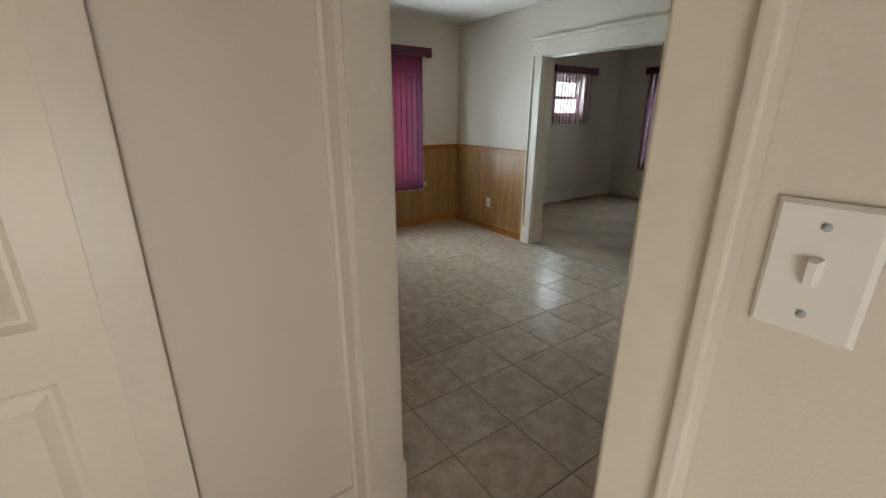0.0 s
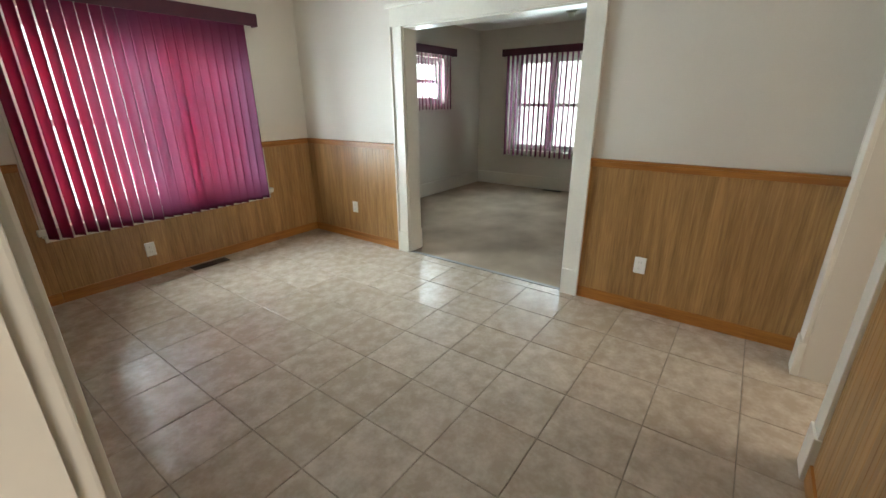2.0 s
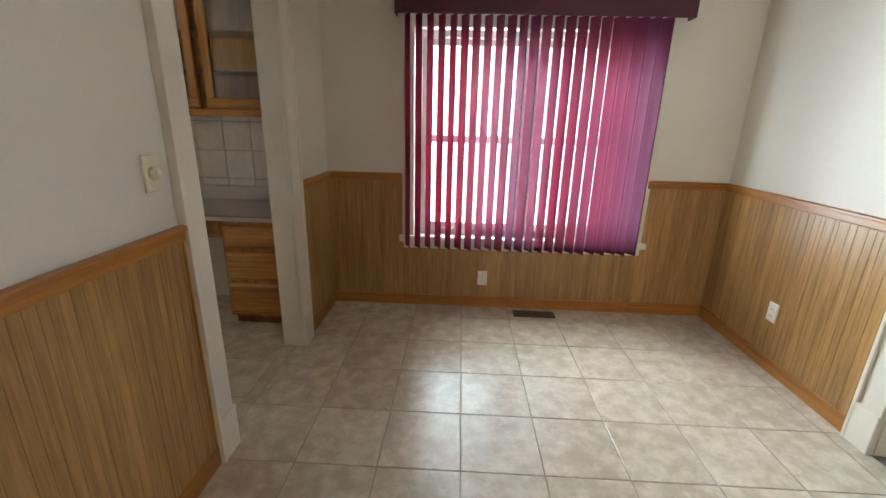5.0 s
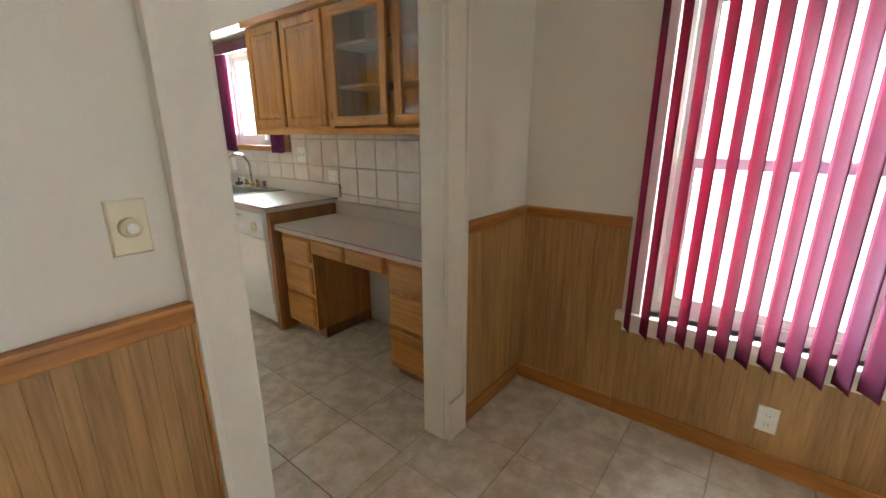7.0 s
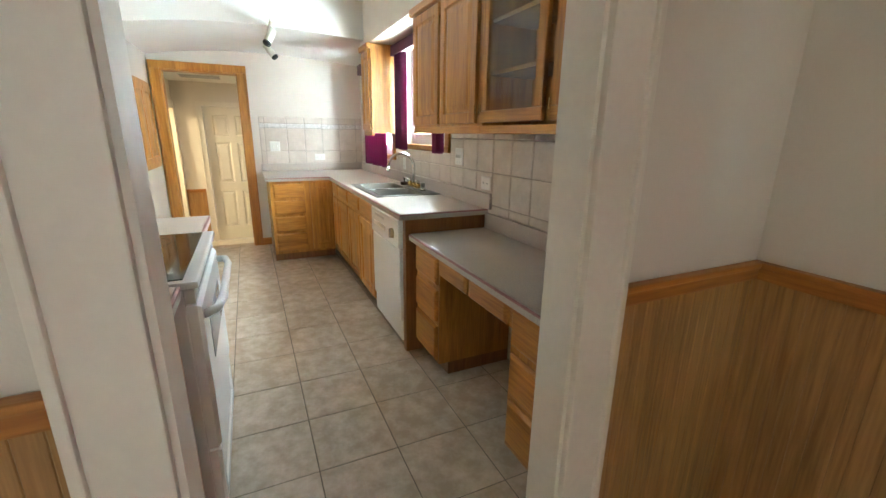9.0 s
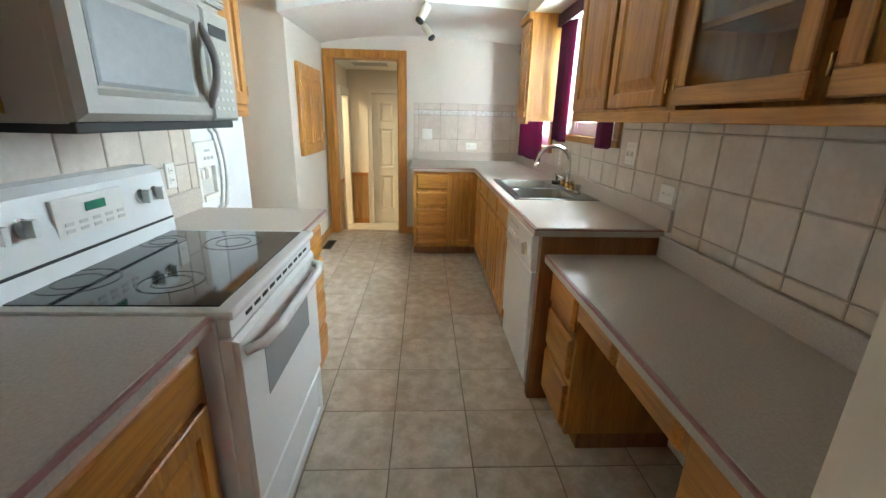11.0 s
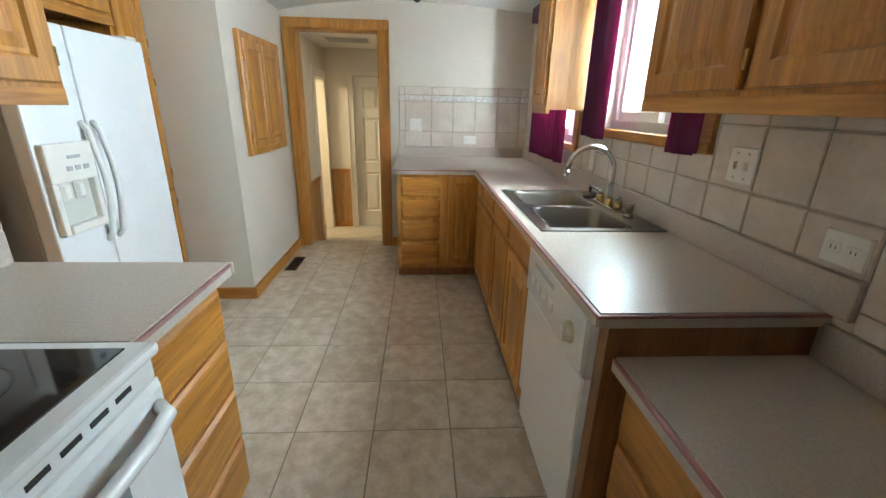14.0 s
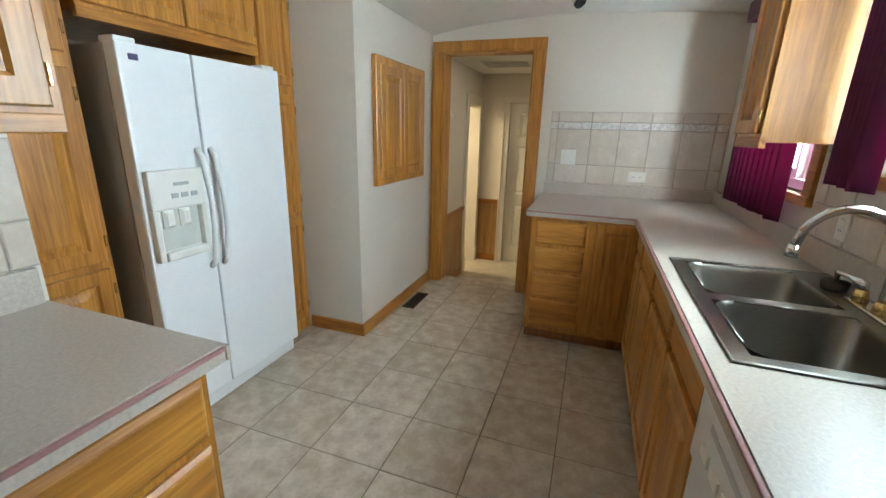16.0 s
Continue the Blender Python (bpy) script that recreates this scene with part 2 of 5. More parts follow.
def tube(bm, pts, r, seg=12):
    """A round bar through the points."""
    pts = [Vector(p) for p in pts]
    prev = None
    for i, p in enumerate(pts):
        d = (pts[min(i + 1, len(pts) - 1)] - pts[max(i - 1, 0)]).normalized()
        qt = d.to_track_quat("Z", "Y").to_matrix()
        rr = r[i] if isinstance(r, (list, tuple)) else r
        loop = [bm.verts.new(p + qt @ Vector((rr * math.cos(2 * math.pi * k / seg), rr * math.sin(2 * math.pi * k / seg), 0))) for k in range(seg)]
        if prev:
            best = min(range(seg), key=lambda s: sum((loop[(k + s) % seg].co - prev[k].co).length for k in range(0, seg, 3)))
            loop = loop[best:] + loop[:best]
            for k in range(seg):
                bm.faces.new((prev[k], prev[(k + 1) % seg], loop[(k + 1) % seg], loop[k]))
        else:
            bm.faces.new(loop[::-1])
        prev = loop
    bm.faces.new(prev)
    return bm


def smooth(bm):
    for f in bm.faces:
        f.smooth = True
    return bm


def mesh_of(name, bm, mat):
    bmesh.ops.recalc_face_normals(bm, faces=bm.faces)
    me = bpy.data.meshes.new(name)
    bm.to_mesh(me)
    bm.free()
    for k in (mat if isinstance(mat, (list, tuple)) else [mat]):
        me.materials.append(k)
    return me


def origin(o):
    v = Vector(o.location)
    while o.parent:
        o = o.parent
        v += o.location
    return v


def thing(name, x, y, z, label, category, group="", kind=""):
    ob = new(name)
    ob.empty_display_size = 0.1
    ob.location = (x, y, z)
    return tagged(ob, label, category, group, kind)


def part(name, bm, mat, parent, label=""):
    """One mesh, drawn in the world's metres, under a thing or a part."""
    bm.transform(Matrix.Translation(-origin(parent)))
    ob = new(name, mesh_of(name, bm, mat))
    ob.parent = parent
    return tagged(ob, label)


def single(name, bm, mat, label, category, kind="", group=""):
    return tagged(new(name, mesh_of(name, bm, mat)), label, category, group, kind)


def structure(name, bm, mat, label, category="wall"):
    return single(name, bm, mat, label, category, "structure")


# ---- the plan ----
NY, WX0, WX1, EX0, EX1 = 4.6, 0.60, 0.71, 3.56, 3.71
SY, H = 0.265, 2.43
FX = -4.13           # the kitchen's end wall
KY = 2.355           # the kitchen's range wall
RX0, RX1, RY = -2.88, -1.24, 1.25   # the refrigerator's recess
LX = 7.1             # the living room's east wall


def wall_y(name, x0, x1, y0, y1, z0, z1, holes, label, mat=PLASTER):
    """A wall along x with holes (xa, xb, za, zb)."""
    bm, x = bmesh.new(), x0
    for xa, xb, za, zb in sorted(holes):
        if xa > x:
            box(bm, x, xa, y0, y1, z0, z1)
        if za > z0:
            box(bm, xa, xb, y0, y1, z0, za)
        if zb < z1:
            box(bm, xa, xb, y0, y1, zb, z1)
        x = xb
    if x < x1:
        box(bm, x, x1, y0, y1, z0, z1)
    return structure(name, bm, mat, label)


def wall_x(name, x0, x1, y0, y1, z0, z1, holes, label, mat=PLASTER):
    bm, y = bmesh.new(), y0
    for ya, yb, za, zb in sorted(holes):
        if ya > y:
            box(bm, x0, x1, y, ya, z0, z1)
        if za > z0:
            box(bm, x0, x1, ya, yb, z0, za)
        if zb < z1:
            box(bm, x0, x1, ya, yb, zb, z1)
        y = yb
    if y < y1:
        box(bm, x0, x1, y, y1, z0, z1)
    return structure(name, bm, mat, label)


DW = (1.34, 2.94, 0.565, 1.965)      # dining window
SW = (-2.42, -1.52, 1.285, 2.10)   # sink window
CW = (-3.48, -2.80, 1.16, 2.02)   # corner window
LW = (5.40, 6.08, 1.33, 1.96)     # living room's small window
EW = (2.66, 4.02, 0.60, 2.0)      # living room's east window
wall_y("wall_north", FX - 0.15, LX + 0.2, NY, NY + 0.2, -0.4, 2.62, [DW, SW, CW, LW], "cream painted plaster wall with windows")
wall_x("wall_kitchen_dining", WX0, WX1, SY - 0.15, NY, 0, 2.62, [(0.303, 1.127, 0, 2.03), (3.065, 3.90, 0, 2.03)], "cream painted wall between kitchen and dining room")
wall_x("wall_living_dining", EX0, EX1, -1.0, NY, 0, 2.62, [(1.67, 3.19, 0, 1.96)], "cream painted wall with a wide cased opening")
wall_y("wall_south", WX1, EX0, SY - 0.15, SY, 0, 2.62, [(2.58, 3.27, 0, 2.03)], "cream painted wall with a cased opening")
wall_x("wall_east", LX, LX + 0.2, -1.0, NY, 0, 2.62, [EW], "cream painted plaster wall with a double window")
wall_y("wall_living_south", EX1, LX, -1.0, -0.85, 0, 2.62, [], "cream painted plaster wall")
# entry behind the first doorway
wall_y("wall_entry_north", -1.25, WX0, 1.217, 1.347, 0, 2.62, [(-0.77, 0.01, 0, 2.03)], "cream painted entry wall with a closed door")
wall_x("wall_entry_west", -1.40, -1.25, -1.0, 1.40, 0, 2.62, [], "cream painted plaster wall")
wall_y("wall_entry_south", -1.25, WX0, -1.0, -0.85, 0, 2.62, [], "cream painted plaster wall")
wall_x("wall_entry_east", WX0, WX1, -1.0, SY - 0.15, 0, 2.62, [], "cream painted plaster wall")
# room past the south opening
wall_y("wall_far_south", WX1, EX0, -2.2, -2.05, 0, 2.62, [], "cream painted plaster wall")
wall_x("wall_south_room_west", 1.6, 1.7, -2.05, SY - 0.15, 0, 2.62, [], "cream painted plaster wall")
# kitchen
wall_y("wall_range", RX1, WX0, KY - 0.12, KY, 0, 2.62, [], "cream painted kitchen wall behind the range")
wall_x("wall_recess_east", RX1, RX1 + 0.1, RY, KY - 0.12, 0, 2.62, [], "cream painted recess wall")
wall_y("wall_recess_back", RX0, RX1 + 0.1, RY - 0.12, RY, 0, 2.62, [], "cream painted recess wall")
wall_y("wall_chute", FX, RX0, KY - 0.12, KY, 0, 2.62, [], "pale painted wall with a small oak cupboard")
wall_x("wall_recess_west", RX0 - 0.12, RX0, RY, KY - 0.12, 0, 2.62, [], "cream painted recess wall")
wall_x("wall_kitchen_end", FX - 0.15, FX, KY - 0.12, NY, -0.4, 2.62, [(2.46, 3.20, -0.4, 2.005)], "cream painted kitchen end wall with a doorway")
# back hall, two steps lower
wall_y("wall_hall_side", -6.4, FX - 0.15, 2.16, 2.28, -0.36, 2.2, [(-6.0, -5.5, -0.36, 1.69)], "cream painted hall wall with a doorway")
wall_x("wall_hall_end", -6.25, -6.1, 2.28, 3.95, -0.36, 2.2, [(2.66, 3.42, -0.36, 1.74)], "cream painted hall end wall")
wall_y("wall_hall_north", -6.25, FX - 0.15, 3.80, 3.95, -0.36, 2.2, [], "cream painted hall wall")
wall_y("wall_side_room", -6.6, FX - 0.15, 0.5, 0.6, -0.36, 2.2, [], "cream painted plaster wall")
wall_x("wall_side_room_west", -6.7, -6.6, 0.5, 2.2, -0.36, 2.2, [], "cream painted plaster wall")
wall_x("wall_side_room_east", -4.4, FX - 0.17, 0.5, 2.16, -0.36, 2.2, [], "cream painted plaster wall")
structure("ceiling_hall", B(-6.7, FX - 0.15, 0.5, 3.95, 2.08, 2.19), CEIL, "white painted hall ceiling", "ceiling")
structure("floor_hall", B(-6.7, FX - 0.15, 0.5, 3.95, -0.5, -0.36), material("hall_vinyl", (0.50, 0.43, 0.33), 0.35, 0.15, 6.0, 60.0, 0.04), "pale vinyl floor of the lower back hall", "floor")
structure("hall_step", B(-4.58, FX - 0.15, 2.46, 3.2, -0.36, -0.18, bevel=0.006), OAK_Y, "oak step down to the back hall", "step")

# floors and ceilings
structure("floor", B(FX - 0.15, EX0 + 0.02, -2.2, NY, -0.14, -0.001), GROUT, "mottled beige ceramic tile floor with dark grout", "floor")
structure("floor_kitchen", B(FX, WX0 + 0.005, RY, NY, -0.0008, 0.0002), GROUT_DARK, "dark grout bed of the kitchen tiles", "floor")
structure("floor_living", B(EX0 + 0.02, LX, -1.0, NY, -0.14, 0.004), CARPET, "worn beige carpet", "floor")
structure("ceiling", B(WX0, LX, -2.2, NY, H, H + 0.15), CEIL, "white painted plaster ceiling", "ceiling")
structure("ceiling_entry", B(-1.4, WX0, -1.0, 1.40, H, H + 0.15), CEIL, "white painted plaster ceiling", "ceiling")
structure("ceiling_kitchen", B(-2.72, WX0, RY - 0.12, NY, 2.52, 2.6), CEIL, "white painted kitchen ceiling", "ceiling")


def gable(y):
    return 2.235 - 0.10 * (y - 3.35) ** 2 if y < 3.35 else 2.235 - 0.04 * (y - 3.35) ** 2


bm = bmesh.new()
ys = [KY + (NY - KY) * i / 24 for i in range(25)]
lo = [[bm.verts.new((x, y, gable(y))) for y in ys] for x in (FX, -2.72)]
hi = [[bm.verts.new((x, y, 2.6)) for y in ys] for x in (FX, -2.72)]
for i in range(24):
    bm.faces.new((lo[0][i], lo[1][i], lo[1][i + 1], lo[0][i + 1]))
    bm.faces.new((lo[1][i], hi[1][i], hi[1][i + 1], lo[1][i + 1]))
    bm.faces.new((hi[0][i], hi[1][i], hi[1][i + 1], hi[0][i + 1]))
    bm.faces.new((lo[0][i], hi[0][i], hi[0][i + 1], lo[0][i + 1]))
structure("ceiling_kitchen_arched", bm, CEIL, "gently arched lower kitchen ceiling", "ceiling")
structure("ceiling_recess", B(-4.13, -2.72, RY - 0.12, KY - 0.12, 2.3, 2.4), CEIL, "white painted plaster ceiling", "ceiling")
structure("soffit", B(-2.9, WX0, 4.30, NY, 2.15, 2.52, bevel=0.008), PLASTER, "white painted soffit above the wall cabinets", "soffit")
structure("soffit_range", B(-1.24, WX0, KY, 2.68, 2.15, 2.52, bevel=0.008), PLASTER, "white painted soffit above the wall cabinets", "soffit")
structure("soffit_recess", B(RX0, RX1, RY, 1.86, 2.2, 2.52), PLASTER, "white painted soffit above the pantry", "soffit")


# bright haze outdoors, past the windows
glow = bpy.data.materials.new("outdoor_haze")
glow.use_nodes = True
em, nz, rp = glow.node_tree.nodes.new("ShaderNodeEmission"), glow.node_tree.nodes.new("ShaderNodeTexNoise"), glow.node_tree.nodes.new("ShaderNodeMix")
nz.inputs["Scale"].default_value = 0.6
rp.data_type = "RGBA"
rp.inputs["A"].default_value, rp.inputs["B"].default_value = (0.95, 0.97, 1, 1), (0.75, 0.8, 0.74, 1)
glow.node_tree.links.new(nz.outputs["Fac"], rp.inputs["Factor"])
glow.node_tree.links.new(rp.outputs["Result"], em.inputs[0])
em.inputs[1].default_value = 3.0
glow.node_tree.links.new(em.outputs[0], glow.node_tree.nodes["Material Output"].inputs[0])
structure("backdrop_north", B(-30, 20, 10.0, 10.1, -4, 9), glow, "bright hazy daylight outside the windows", "backdrop")
structure("backdrop_east", B(14.0, 14.1, -10, 10, -4, 9), glow, "bright hazy daylight outside the windows", "backdrop")


# ---- trim ----
def casing_x(name, x, out, ya, yb, top, mat, w=0.11, cap=True, label="", base=0.0, plinth=True):
    """Casing of an opening in a wall along y; out is +1 or -1."""
    t = thing(name, x, (ya + yb) / 2, base, label, "door casing", kind="structure")
    d = 0.022 * out
    for y0, y1 in ((ya - w, ya), (yb, yb + w)):
        part("side_casing", B(x, x + d, y0, y1, base, top, bevel=0.004), mat, t)
        e = y0 if y1 == ya else y1
        part("back_band", B(x, x + d * 1.6, e - 0.009, e + 0.009, base, top, bevel=0.004), mat, t)
        if plinth:
            part("plinth", B(x, x + d * 1.5, y0 - 0.004, y1 + 0.004, base, base + 0.2, bevel=0.005), mat, t)
    part("head_casing", B(x, x + d, ya - w - 0.01, yb + w + 0.01, top, top + w + (0.02 if cap else -0.005), bevel=0.004), mat, t)
    if cap:
        part("cap_moulding", B(x, x + d * 2.2, ya - w - 0.04, yb + w + 0.04, top + w + 0.02, top + w + 0.05, bevel=0.009), mat, t)
    return t


def casing_y(name, y, out, xa, xb, top, mat, w=0.11, label="", base=0.0):
    t = thing(name, (xa + xb) / 2, y, base, label, "door casing", kind="structure")
    d = 0.022 * out
    for x0, x1 in ((xa - w, xa), (xb, xb + w)):
        part("side_casing", B(x0, x1, y, y + d, base, top, bevel=0.004), mat, t)
        part("plinth", B(x0 - 0.004, x1 + 0.004, y, y + d * 1.5, base, base + 0.2, bevel=0.005), mat, t)
    part("head_casing", B(xa - w - 0.01, xb + w + 0.01, y, y + d, top, top + w + 0.02, bevel=0.004), mat, t)
    return t


def jamb_x(name, x0, x1, ya, yb, top, mat, label, base=0.0):
    t = thing(name, (x0 + x1) / 2, (ya + yb) / 2, base, label, "door jamb", kind="structure")
    part("side_jamb", B(x0 - 0.003, x1 + 0.003, ya, ya + 0.012, base, top), mat, t)
    part("side_jamb", B(x0 - 0.003, x1 + 0.003, yb - 0.012, yb, base, top), mat, t)
    part("head_jamb", B(x0 - 0.003, x1 + 0.003, ya + 0.012, yb - 0.012, top - 0.012, top), mat, t)


CL = "cream painted wooden door casing"
casing_x("trim_living_opening", EX0, -1, 1.67, 3.19, 1.96, TRIM, 0.115, True, "wide cream painted casing with a cap moulding")
casing_x("trim_living_opening_east", EX1, 1, 1.67, 3.19, 1.96, TRIM, 0.115, False, CL)
jamb_x("trim_living_jamb", EX0, EX1, 1.67, 3.19, 1.96, TRIM, CL)
casing_x("trim_kitchen_opening", WX1, 1, 3.065, 3.90, 2.03, TRIM, 0.115, True, CL)
jamb_x("trim_kitchen_jamb", WX0, WX1, 3.065, 3.90, 2.03, TRIM, CL)
casing_x("trim_entry_opening", WX1, 1, 0.303, 1.127, 2.03, TRIM, 0.036, True, CL)
casing_x("trim_entry_opening_west", WX0, -1, 0.303, 1.127, 2.03, TRIM, 0.086, True, CL, plinth=False)
jamb_x("trim_entry_jamb", WX0, WX1, 0.303, 1.127, 2.03, TRIM, CL)
casing_y("trim_south_opening", SY, 1, 2.58, 3.27, 2.03, TRIM, 0.11, CL)
casing_y("trim_entry_door", 1.217, -1, -0.77, 0.01, 2.03, TRIM, 0.1, CL)
casing_x("trim_hall_doorway", FX, 1, 2.46, 3.20, 2.005, OAK_V, 0.085, False, "varnished oak door casing", plinth=False)
jamb_x("trim_hall_jamb", FX - 0.15, FX, 2.46, 3.20, 2.005, OAK_V, "varnished oak door jamb", -0.36)
casing_x("trim_hall_end_door", -6.1, 1, 2.66, 3.42, 1.74, TRIM, 0.07, False, CL, -0.36, False)
casing_y("trim_side_doorway", 2.28, 1, -6.0, -5.5, 1.69, TRIM, 0.09, CL, -0.36)


# ---- wainscot with its rail and baseboard ----
def wainscot(name, axis, fixed, out, a, b, z0=0.0, top=1.0, seed=1, rail=True, ends=""):
    """Grooved veneer sheet on a wall: random-width boards with V grooves, a moulded rail and a baseboard."""
    rnd = random.Random(seed)
    t = thing(name, *((a + b) / 2, fixed, z0) if axis == "x" else (fixed, (a + b) / 2, z0), "oak veneer beadboard wainscot with rail and baseboard", "wainscot", kind="structure")
    prof, p = [], a
    while p < b - 0.02:
        q = min(b, p + rnd.choice((0.026, 0.034, 0.040, 0.040, 0.056)))
        prof += [(p, 0.0064), (p + 0.002, 0.008), (q - 0.002, 0.008)]
        p = q
    prof.append((b, 0.008))
    bm = bmesh.new()

    def pt(s, d, z):
        return (s, fixed + out * d, z) if axis == "x" else (fixed + out * d, s, z)
    rows = [[bm.verts.new(pt(s, d, z)) for s, d in prof] for z in (z0, top - 0.02)]
    for i in range(len(prof) - 1):
        bm.faces.new((rows[0][i], rows[0][i + 1], rows[1][i + 1], rows[1][i]))
    part("panelling", bm, PANEL, t)

    def strip(nm, d, za, zb, bev):
        lo_, hi_ = sorted((fixed, fixed + out * d))
        bm2 = B(a, b, lo_, hi_, za, zb, bevel=bev) if axis == "x" else B(lo_, hi_, a, b, za, zb, bevel=bev)
        part(nm, bm2, RAIL_X if axis == "x" else RAIL_Y, t, "varnished oak")
    if rail:
        strip("rail", 0.024, top - 0.035, top + 0.012, 0.006)
        strip("rail_lip", 0.034, top + 0.002, top + 0.02, 0.006)
    strip("baseboard", 0.018, z0, z0 + 0.085, 0.005)
    for end in ends:
        p, q = (a, a + 0.016) if end == "a" else (b - 0.016, b)
        lo_, hi_ = sorted((fixed + out * 0.009, fixed + out * 0.016))
        part("end_trim", B(lo_, hi_, p, q, z0 + 0.086, top - 0.036, bevel=0.002), OAK_V, t, "thin oak end strip")


wainscot("wainscot_north", "x", NY, -1, WX1, 1.255, seed=2)
wainscot("wainscot_north_middle", "x", NY, -1, 1.255, 2.995, top=0.52, seed=12, rail=False)
wainscot("wainscot_north_end", "x", NY, -1, 2.995, EX0, seed=13)
wainscot("wainscot_east", "y", EX0, -1, 3.305, NY, seed=3, ends="a")
wainscot("wainscot_east_south", "y", EX0, -1, SY, 1.555, seed=4, ends="b")
wainscot("wainscot_west", "y", WX1, 1, 1.19, 2.95, seed=5, ends="b")
wainscot("wainscot_west_corner", "y", WX1, 1, 4.015, NY, seed=6, ends="a")
wainscot("wainscot_south", "x", SY, 1, WX1, 2.47, seed=7)
wainscot("wainscot_hall_end", "y", -6.1, 1, 2.28, 2.57, -0.36, 0.48, 8)
wainscot("wainscot_hall_side", "x", 2.28, 1, -5.4, FX - 0.15, -0.36, 0.48, 9)


def base_strip(name, x0, x1, y0, y1, h, mat, label, z=0.0):
    structure(name, B(x0, x1, y0, y1, z, z + h, bevel=0.004), mat, label, "baseboard")


base_strip("baseboard_chute_wall", FX, RX0, KY, KY + 0.016, 0.09, OAK_X, "varnished oak baseboard")
base_strip("baseboard_chute_corner", RX0, RX0 + 0.016, 1.945, KY + 0.016, 0.09, OAK_Y, "varnished oak baseboard")
base_strip("baseboard_living_north", EX1, LX, NY - 0.02, NY, 0.2, TRIM, "cream painted baseboard")
base_strip("baseboard_living_east", LX - 0.02, LX, -0.85, NY - 0.02, 0.2, TRIM, "cream painted baseboard")
base_strip("baseboard_entry", 0.12, WX0 - 0.025, 1.199, 1.217, 0.11, TRIM, "cream painted baseboard")
base_strip("baseboard_kitchen_end", FX, FX + 0.016, 3.29, 3.40, 0.09, OAK_Y, "varnished oak baseboard")
structure("threshold_strip", B(EX0 - 0.005, EX0 + 0.035, 1.67, 3.19, -0.006, 0.007, bevel=0.003), material("threshold_metal", (0.3, 0.29, 0.27), 0.45, 0.1, 6.0, 90.0, 0.02, metal=0.6), "thin metal strip between tile and carpet", "threshold")


# ---- windows and blinds ----
def window_in_y(name, hole, y, halves, mat, casing, sill, label, hung=True):
    """A double-hung window in a wall along x; its sashes sit in the wall's depth."""
    xa, xb, za, zb = hole
    t = thing(name, (xa + xb) / 2, y + 0.1, za, label, "window", kind="structure")
    bm = bmesh.new()
    f = 0.045
    for q in ((xa, xb, za, za + f), (xa, xb, zb - f, zb), (xa, xa + f, za + f, zb - f), (xb - f, xb, za + f, zb - f)):
        box(bm, q[0], q[1], y + 0.06, y + 0.16, q[2], q[3])
    part("window_frame", bm, mat, t)
    wd = (xb - xa - 2 * f) / halves
    for k in range(halves):
        x0, x1 = xa + f + k * wd, xa + f + (k + 1) * wd
        s = 0.075 if halves > 1 and hung else 0.032
        zm = (za + zb) / 2
        for nm, z0, z1, dy in ((("sash", za + f, zb - f, 0.03 * k),) if not hung else ()) or (("lower_sash", za + f, zm + 0.02, 0.0), ("upper_sash", zm - 0.02, zb - f, 0.03)):
            bm = bmesh.new()
            for q in ((x0, x1, z0, z0 + 0.045), (x0, x1, z1 - 0.045, z1), (x0, x0 + s, z0 + 0.045, z1 - 0.045), (x1 - s, x1, z0 + 0.045, z1 - 0.045)):
                box(bm, q[0], q[1], y + 0.075 + dy, y + 0.105 + dy, q[2], q[3])
            sash = part(nm, bm, mat, t)
            g = part("pane", B(x0 + s, x1 - s, y + 0.088 + dy, y + 0.092 + dy, z0 + 0.045, z1 - 0.045), GLASS, sash, "clear glass")
            g.visible_shadow = False
    if casing:
        w = 0.075
        part("side_casing", B(xa - w, xa, y - 0.02, y, za - 0.02, zb + w, bevel=0.004), casing, t)
        part("side_casing", B(xb, xb + w, y - 0.02, y, za - 0.02, zb + w, bevel=0.004), casing, t)
        part("head_casing", B(xa, xb, y - 0.02, y, zb, zb + w, bevel=0.004), casing, t)
        horn = 0.03 if hung else 0.0
        part("window_sill", B(xa - w - horn, xb + w + horn, y - sill, y + 0.06, za - 0.045, za, bevel=0.006), casing, t)
        if hung:
            part("apron", B(xa - w, xb + w, y - 0.018, y, za - 0.1, za - 0.035, bevel=0.004), casing, t)
    return t


window_in_y("window_1", DW, NY, 2, VINYL, TRIM, 0.045, "double-hung pair of windows in cream trim")
window_in_y("window_2", SW, NY, 2, VINYL, OAK_X, 0.025, "sliding kitchen window in oak trim above the sink", False)
window_in_y("window_3", CW, NY, 2, VINYL, OAK_X, 0.025, "kitchen window in oak trim behind a purple blind", False)
window_in_y("window_4", LW, NY, 1, VINYL, TRIM, 0.035, "small living room window in cream trim")
w5 = window_in_y("window_5", (-EW[1], -EW[0], EW[2], EW[3]), 0, 2, VINYL, TRIM, 0.045, "double-hung pair of windows in cream trim")
w5.matrix_world = pose(LX + 0.1, (EW[0] + EW[1]) / 2, EW[2], 0, 0, -90)


